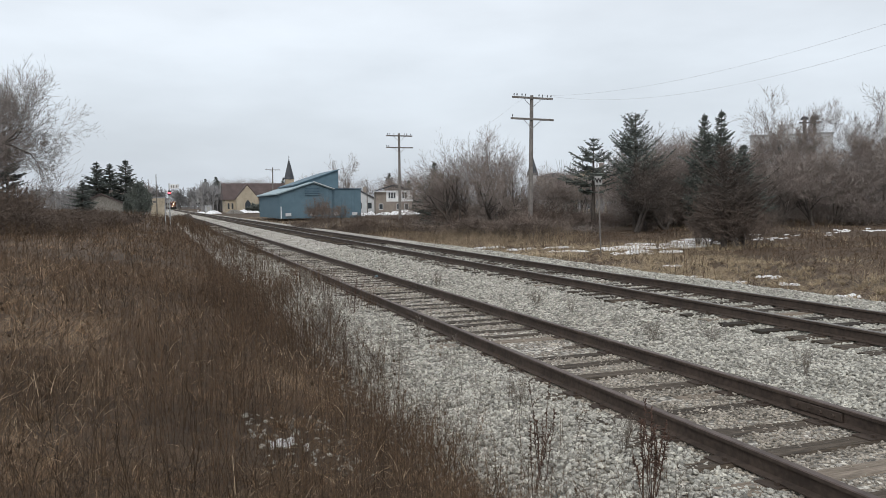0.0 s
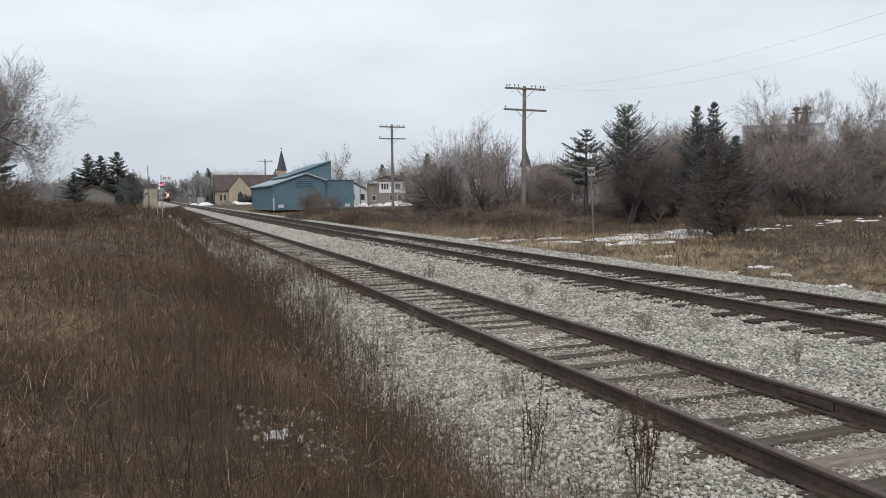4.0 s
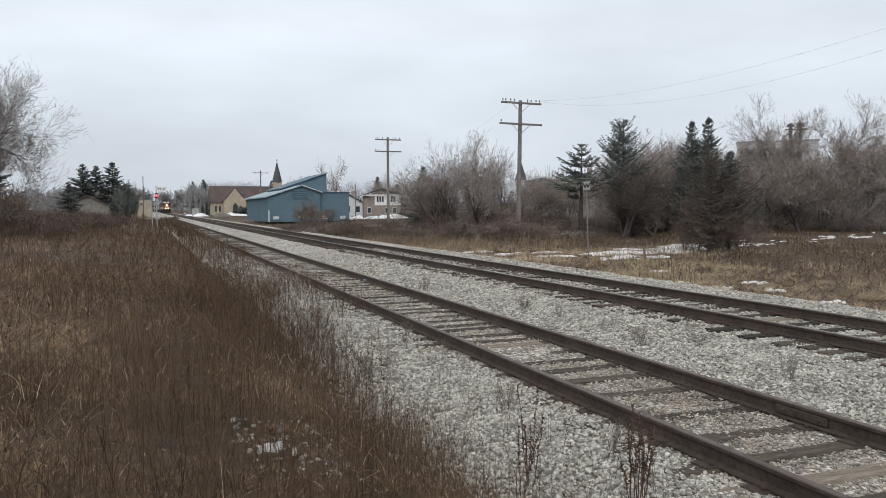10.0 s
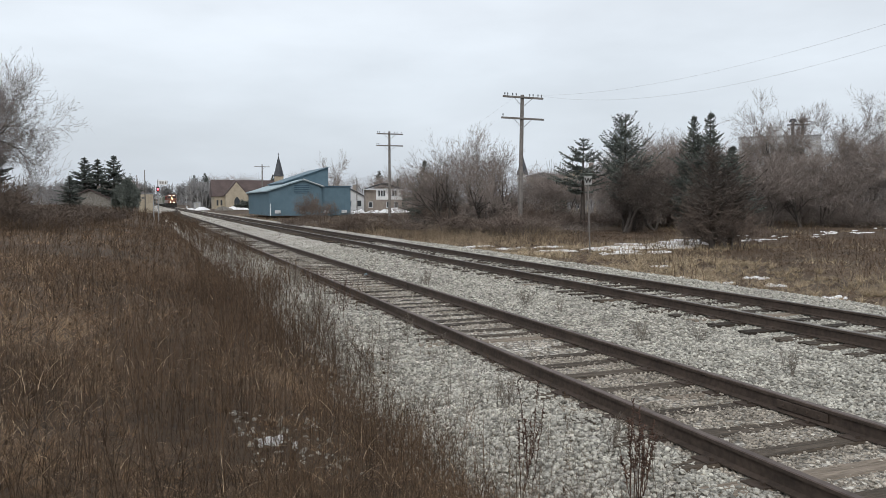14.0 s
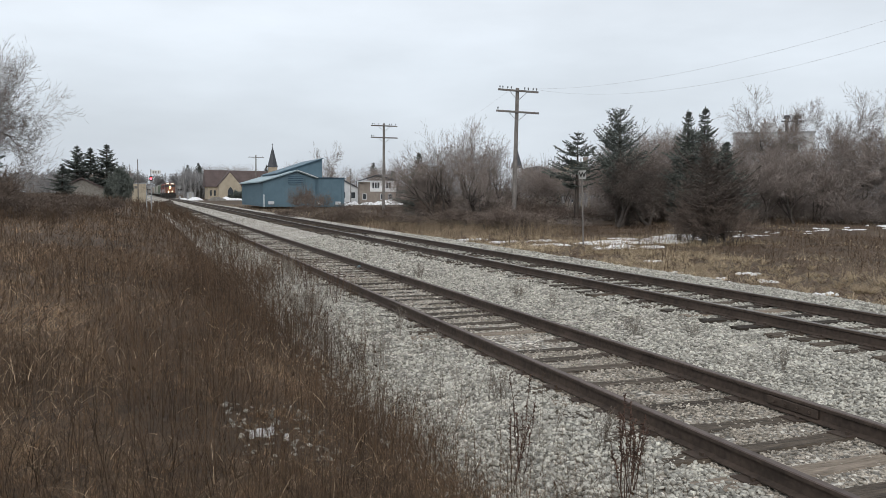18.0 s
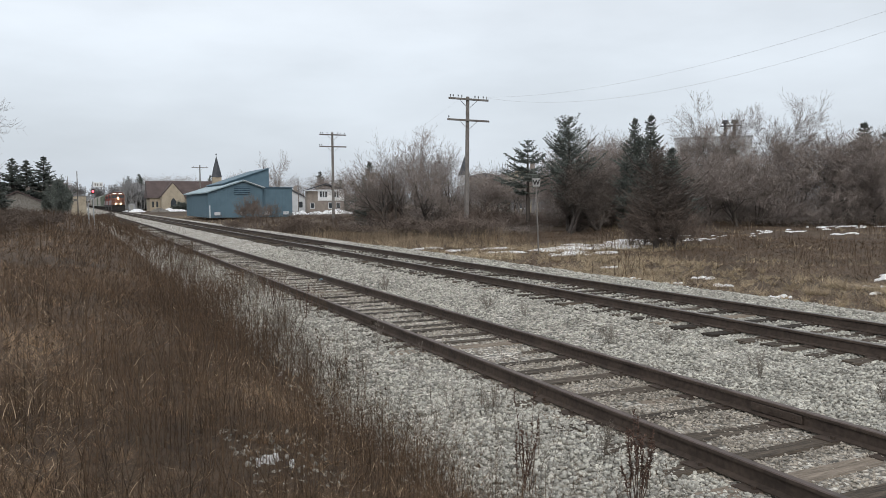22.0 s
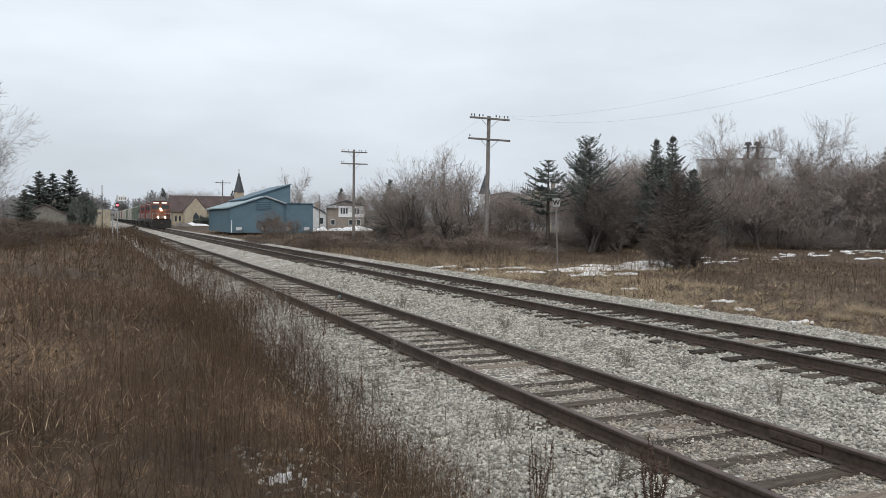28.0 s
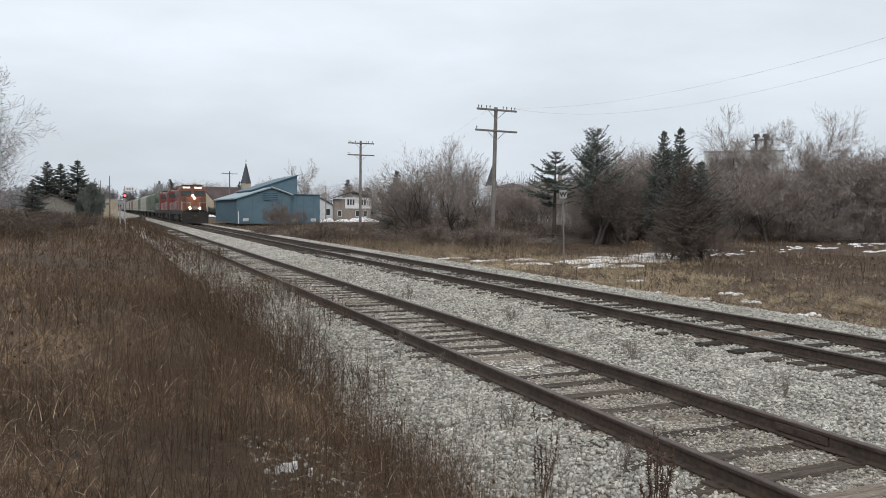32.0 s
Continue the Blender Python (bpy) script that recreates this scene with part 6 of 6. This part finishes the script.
def single_weed(x, y, h, seed, stems=5, russet=False, spread=0.3, z=None, thick=1.0):
    """A weed that stands by itself on the ballast."""
    rng = np.random.default_rng(seed)
    segs = []
    for s in range(stems):
        a = rng.uniform(0, 2 * np.pi)
        d = np.array([math.cos(a), math.sin(a), 0]) * spread * rng.uniform(0.3, 1.2) + np.array([0, 0, 1.0])
        p, L = np.array([math.cos(a), math.sin(a), 0]) * 0.015, h * rng.uniform(0.6, 1.05)
        for i in range(8):
            q = p + (d / np.linalg.norm(d)) * L / 8 + rng.normal(0, 0.010, 3) * h
            segs.append((*p, *q, 0.0030 * (1 - 0.08 * i), 0.0029 * (1 - 0.09 * i)))
            if russet and i > 2 and rng.uniform() < 0.8:
                # seed whorls close along the stalk
                for _ in range(13):
                    c = p + (q - p) * rng.uniform()
                    e = c + rng.normal(0, 1, 3) * 0.011 + np.array([0, 0, 0.006])
                    segs.append((*c, *e, 0.0034, 0.0022))
            if not russet and i > 1:
                for _ in range(2):
                    c = p + (q - p) * rng.uniform()
                    w = rng.uniform(0, 2 * np.pi)
                    e = c + np.array([math.cos(w), math.sin(w), 1.5]) * h * rng.uniform(0.03, 0.10)
                    segs.append((*c, *e, 0.0016, 0.0012))
                    for _ in range(3):
                        segs.append((*e, *(e + rng.normal(0, 1, 3) * 0.012 + np.array([0, 0, 0.012])), 0.0016, 0.0010))
            p = q
    segs = [(*g[:6], g[6] * thick, g[7] * thick) for g in segs]
    ob = new("dock_plant" if russet else "trackside_weed", soup("weed", *tubes(segs, 3), RUSSET if russet else GREYWEED))
    ob.location = (x, y, float(ballast_z(x, y)) - 0.02 if z is None else z)
    tagged(ob, "dead russet dock stalk in the ballast" if russet else "thin dead weed growing in the ballast", "weed", "weeds in the ballast")


bank_grass()
bank_weeds()
tussocks()
track_weeds()
field_grass()


for i, (x, y, h, s, rs) in enumerate(((6.55, 11.8, 0.42, 5, False), (6.6, 6.7, 0.35, 7, False), (6.9, 8.6, 0.3, 5, False), (3.05, 8.3, 0.5, 3, False), (2.5, 4.9, 0.75, 3, False), (2.62, 5.15, 0.85, 4, True), (2.5, 5.05, 0.8, 3, True), (2.98, 4.35, 0.75, 6, True), (3.08, 4.42, 0.68, 6, True),
                                     (6.2, 19.0, 0.5, 4, False), (6.4, 23.0, 0.5, 6, False), (2.9, 14.5, 0.9, 9, True), (3.3, 14.0, 0.8, 8, True), (2.6, 17.0, 0.7, 5, False), (3.4, 5.3, 0.3, 8, False), (2.9, 7.0, 0.6, 3, False), (2.7, 9.0, 0.7, 4, False), (3.4, 10.5, 0.5, 5, False), (6.8, 5.3, 0.25, 9, False), (2.6, 27.0, 0.9, 6, False), (3.0, 33.0, 1.0, 6, False), (2.8, 38.0, 1.0, 6, False), (3.3, 46.0, 1.1, 6, False))):
    single_weed(x, y, h, 60 + i, s, rs, 0.16 if rs and y < 6 else 0.35, thick=1.45 if rs and y < 6 else 1.0)
for x, y, h, n, sp, th in ((2.43, 12.4, 0.8, 16, 0.55, 1.7), (2.75, 13.1, 0.6, 10, 0.6, 1.6), (3.2, 17.4, 0.7, 12, 0.6, 2.0), (2.2, 9.6, 0.7, 9, 0.4, 1.4), (6.7, 13.4, 0.3, 10, 0.7, 1.4), (6.5, 9.4, 0.3, 10, 0.7, 1.2), (6.2, 17.6, 0.4, 10, 0.7, 1.8), (3.25, 6.9, 0.35, 9, 0.6, 1.0)):
    single_weed(x, y, h, int(x * 100 + y * 10), n, False, sp, thick=th)

lit = thing("litter_bag", pose(5.62, 20.7, 0.03), "small crumpled blue plastic litter by the rail", "litter")
lb = bmesh.new()
bmesh.ops.create_icosphere(lb, subdivisions=2, radius=0.12)
for v in lb.verts:
    v.co = Vector((v.co.x, v.co.y * 1.2, v.co.z * 0.6)) * (1 + 0.35 * noise.noise(v.co * 9))
part("bag", lb, BLUEBAG, lit)


# ---- ballast stones ----
def stone_shapes():
    """Broken stone: the hull of a few points each."""
    rng = np.random.default_rng(77)
    out = []
    for _ in range(16):
        bm = bmesh.new()
        p = rng.normal(0, 1, (9, 3))
        p /= np.linalg.norm(p, axis=1)[:, None]
        p *= rng.uniform(0.85, 1.15, (9, 1)) * np.array([1.2, rng.uniform(0.75, 1.0), rng.uniform(0.6, 0.85)])
        for c in p:
            bm.verts.new(c)
        bmesh.ops.convex_hull(bm, input=bm.verts)
        bmesh.ops.delete(bm, geom=[v for v in bm.verts if not v.link_faces], context="VERTS")
        bm.verts.index_update()
        out.append((np.array([v.co[:] for v in bm.verts]), np.array([[v.index for v in fc.verts] for fc in bm.faces])))
        bm.free()
    return out


def stones():
    rng = np.random.default_rng(21)
    shapes = stone_shapes()
    # 300 close ones, each by itself
    mes = [soup("stone", v, f, STONE) for v, f in shapes]
    n = 300
    xs, ys = rng.uniform(2.25, 3.6, n), rng.uniform(4.7, 7.2, n)
    for x, y in zip(xs, ys):
        k = rng.uniform(0.020, 0.036)
        e = rng.uniform(0, 360, 3)
        shared("stone", mes[rng.integers(16)], bed, pose(x, y, float(ballast_z(x, y)) + k * 0.4, e[0] * 0.1, e[1] * 0.1, e[2]) @ Matrix.Diagonal((k, k, k, 1)))
    xs, ys, ks = [], [], []
    for n, x0, x1, y0, y1, r0, r1 in ((46000, 1.8, 9.0, 3.0, 9, 0.014, 0.030), (10000, 9.0, 12.9, 5.0, 9, 0.016, 0.030), (120, 0.6, 1.35, 5.1, 6.6, 0.012, 0.034), (4000, 1.9, 12.9, -6, 3.0, 0.02, 0.04), (34000, 1.8, 12.9, 9, 18, 0.017, 0.034), (17000, 1.9, 12.9, 18, 34, 0.024, 0.044)):
        xs.append(rng.uniform(x0, x1, n))
        ys.append(rng.uniform(y0, y1, n))
        ks.append(rng.uniform(r0, r1, n))
    x, y, k = np.concatenate(xs), np.concatenate(ys), np.concatenate(ks)
    keep = np.ones(len(x), bool)
    for tx, ty in TIES:
        if ty < 35:
            keep &= ~((np.abs(x - tx) < 1.3) & (np.abs(y - ty) < 0.085) & (rng.uniform(0, 1, len(x)) < np.where(x < tx - 0.85, 0.1 if tx < 6 else 0.45, 0.82)))
    keep &= rng.uniform(0, 1, len(x)) < np.where(x < 1.6, 1, np.clip((x - verge(y) + 0.55) / 0.4, 0.12, 1))
    x, y, k = x[keep], y[keep], k[keep]
    inner = np.abs(x - SIDING_X) < 0.9
    k = np.where(inner, k * 0.72, k)
    n = len(x)
    z = np.where(x < 2.4, np.maximum(ballast_z(x, y), ground_z(x, y)), ballast_z(x, y)) + k * rng.uniform(0.1, 0.6, n)
    a, b = rng.uniform(0, 2 * np.pi, n), rng.normal(0, 0.4, n)
    kind = rng.integers(16, size=n)
    for name, side, skin, label in (("loose_stones", ~inner, STONE, "pale angular limestone ballast"), ("dirty_stones", inner, DIRTYSTONE, "small dirty ballast between the siding rails")):
        pieces = []
        for i, (v, f) in enumerate(shapes):
            s = side & (kind == i)
            S = v[None] * k[s][:, None, None]
            ca, sa, cb, sb = np.cos(a[s])[:, None], np.sin(a[s])[:, None], np.cos(b[s])[:, None], np.sin(b[s])[:, None]
            Y, Z = S[..., 1] * cb - S[..., 2] * sb, S[..., 1] * sb + S[..., 2] * cb
            V = np.stack([S[..., 0] * ca - Y * sa + x[s][:, None], S[..., 0] * sa + Y * ca + y[s][:, None], Z + z[s][:, None]], -1)
            pieces.append((V.reshape(-1, 3), (f[None] + (np.arange(len(V)) * V.shape[1])[:, None, None]).reshape(-1, 3)))
        v, f = join(*pieces)
        ob = new(name, soup(name, v, f, skin))
        ob.parent = bed
        tagged(ob, label, kind="stuff")


stones()


def motions():
    for ob, back in train:
        walk(ob, [(t, pose(MAIN_X, train_front(t) + back, MAIN_Z + RAIL)) for t in range(0, 33)])


motions()
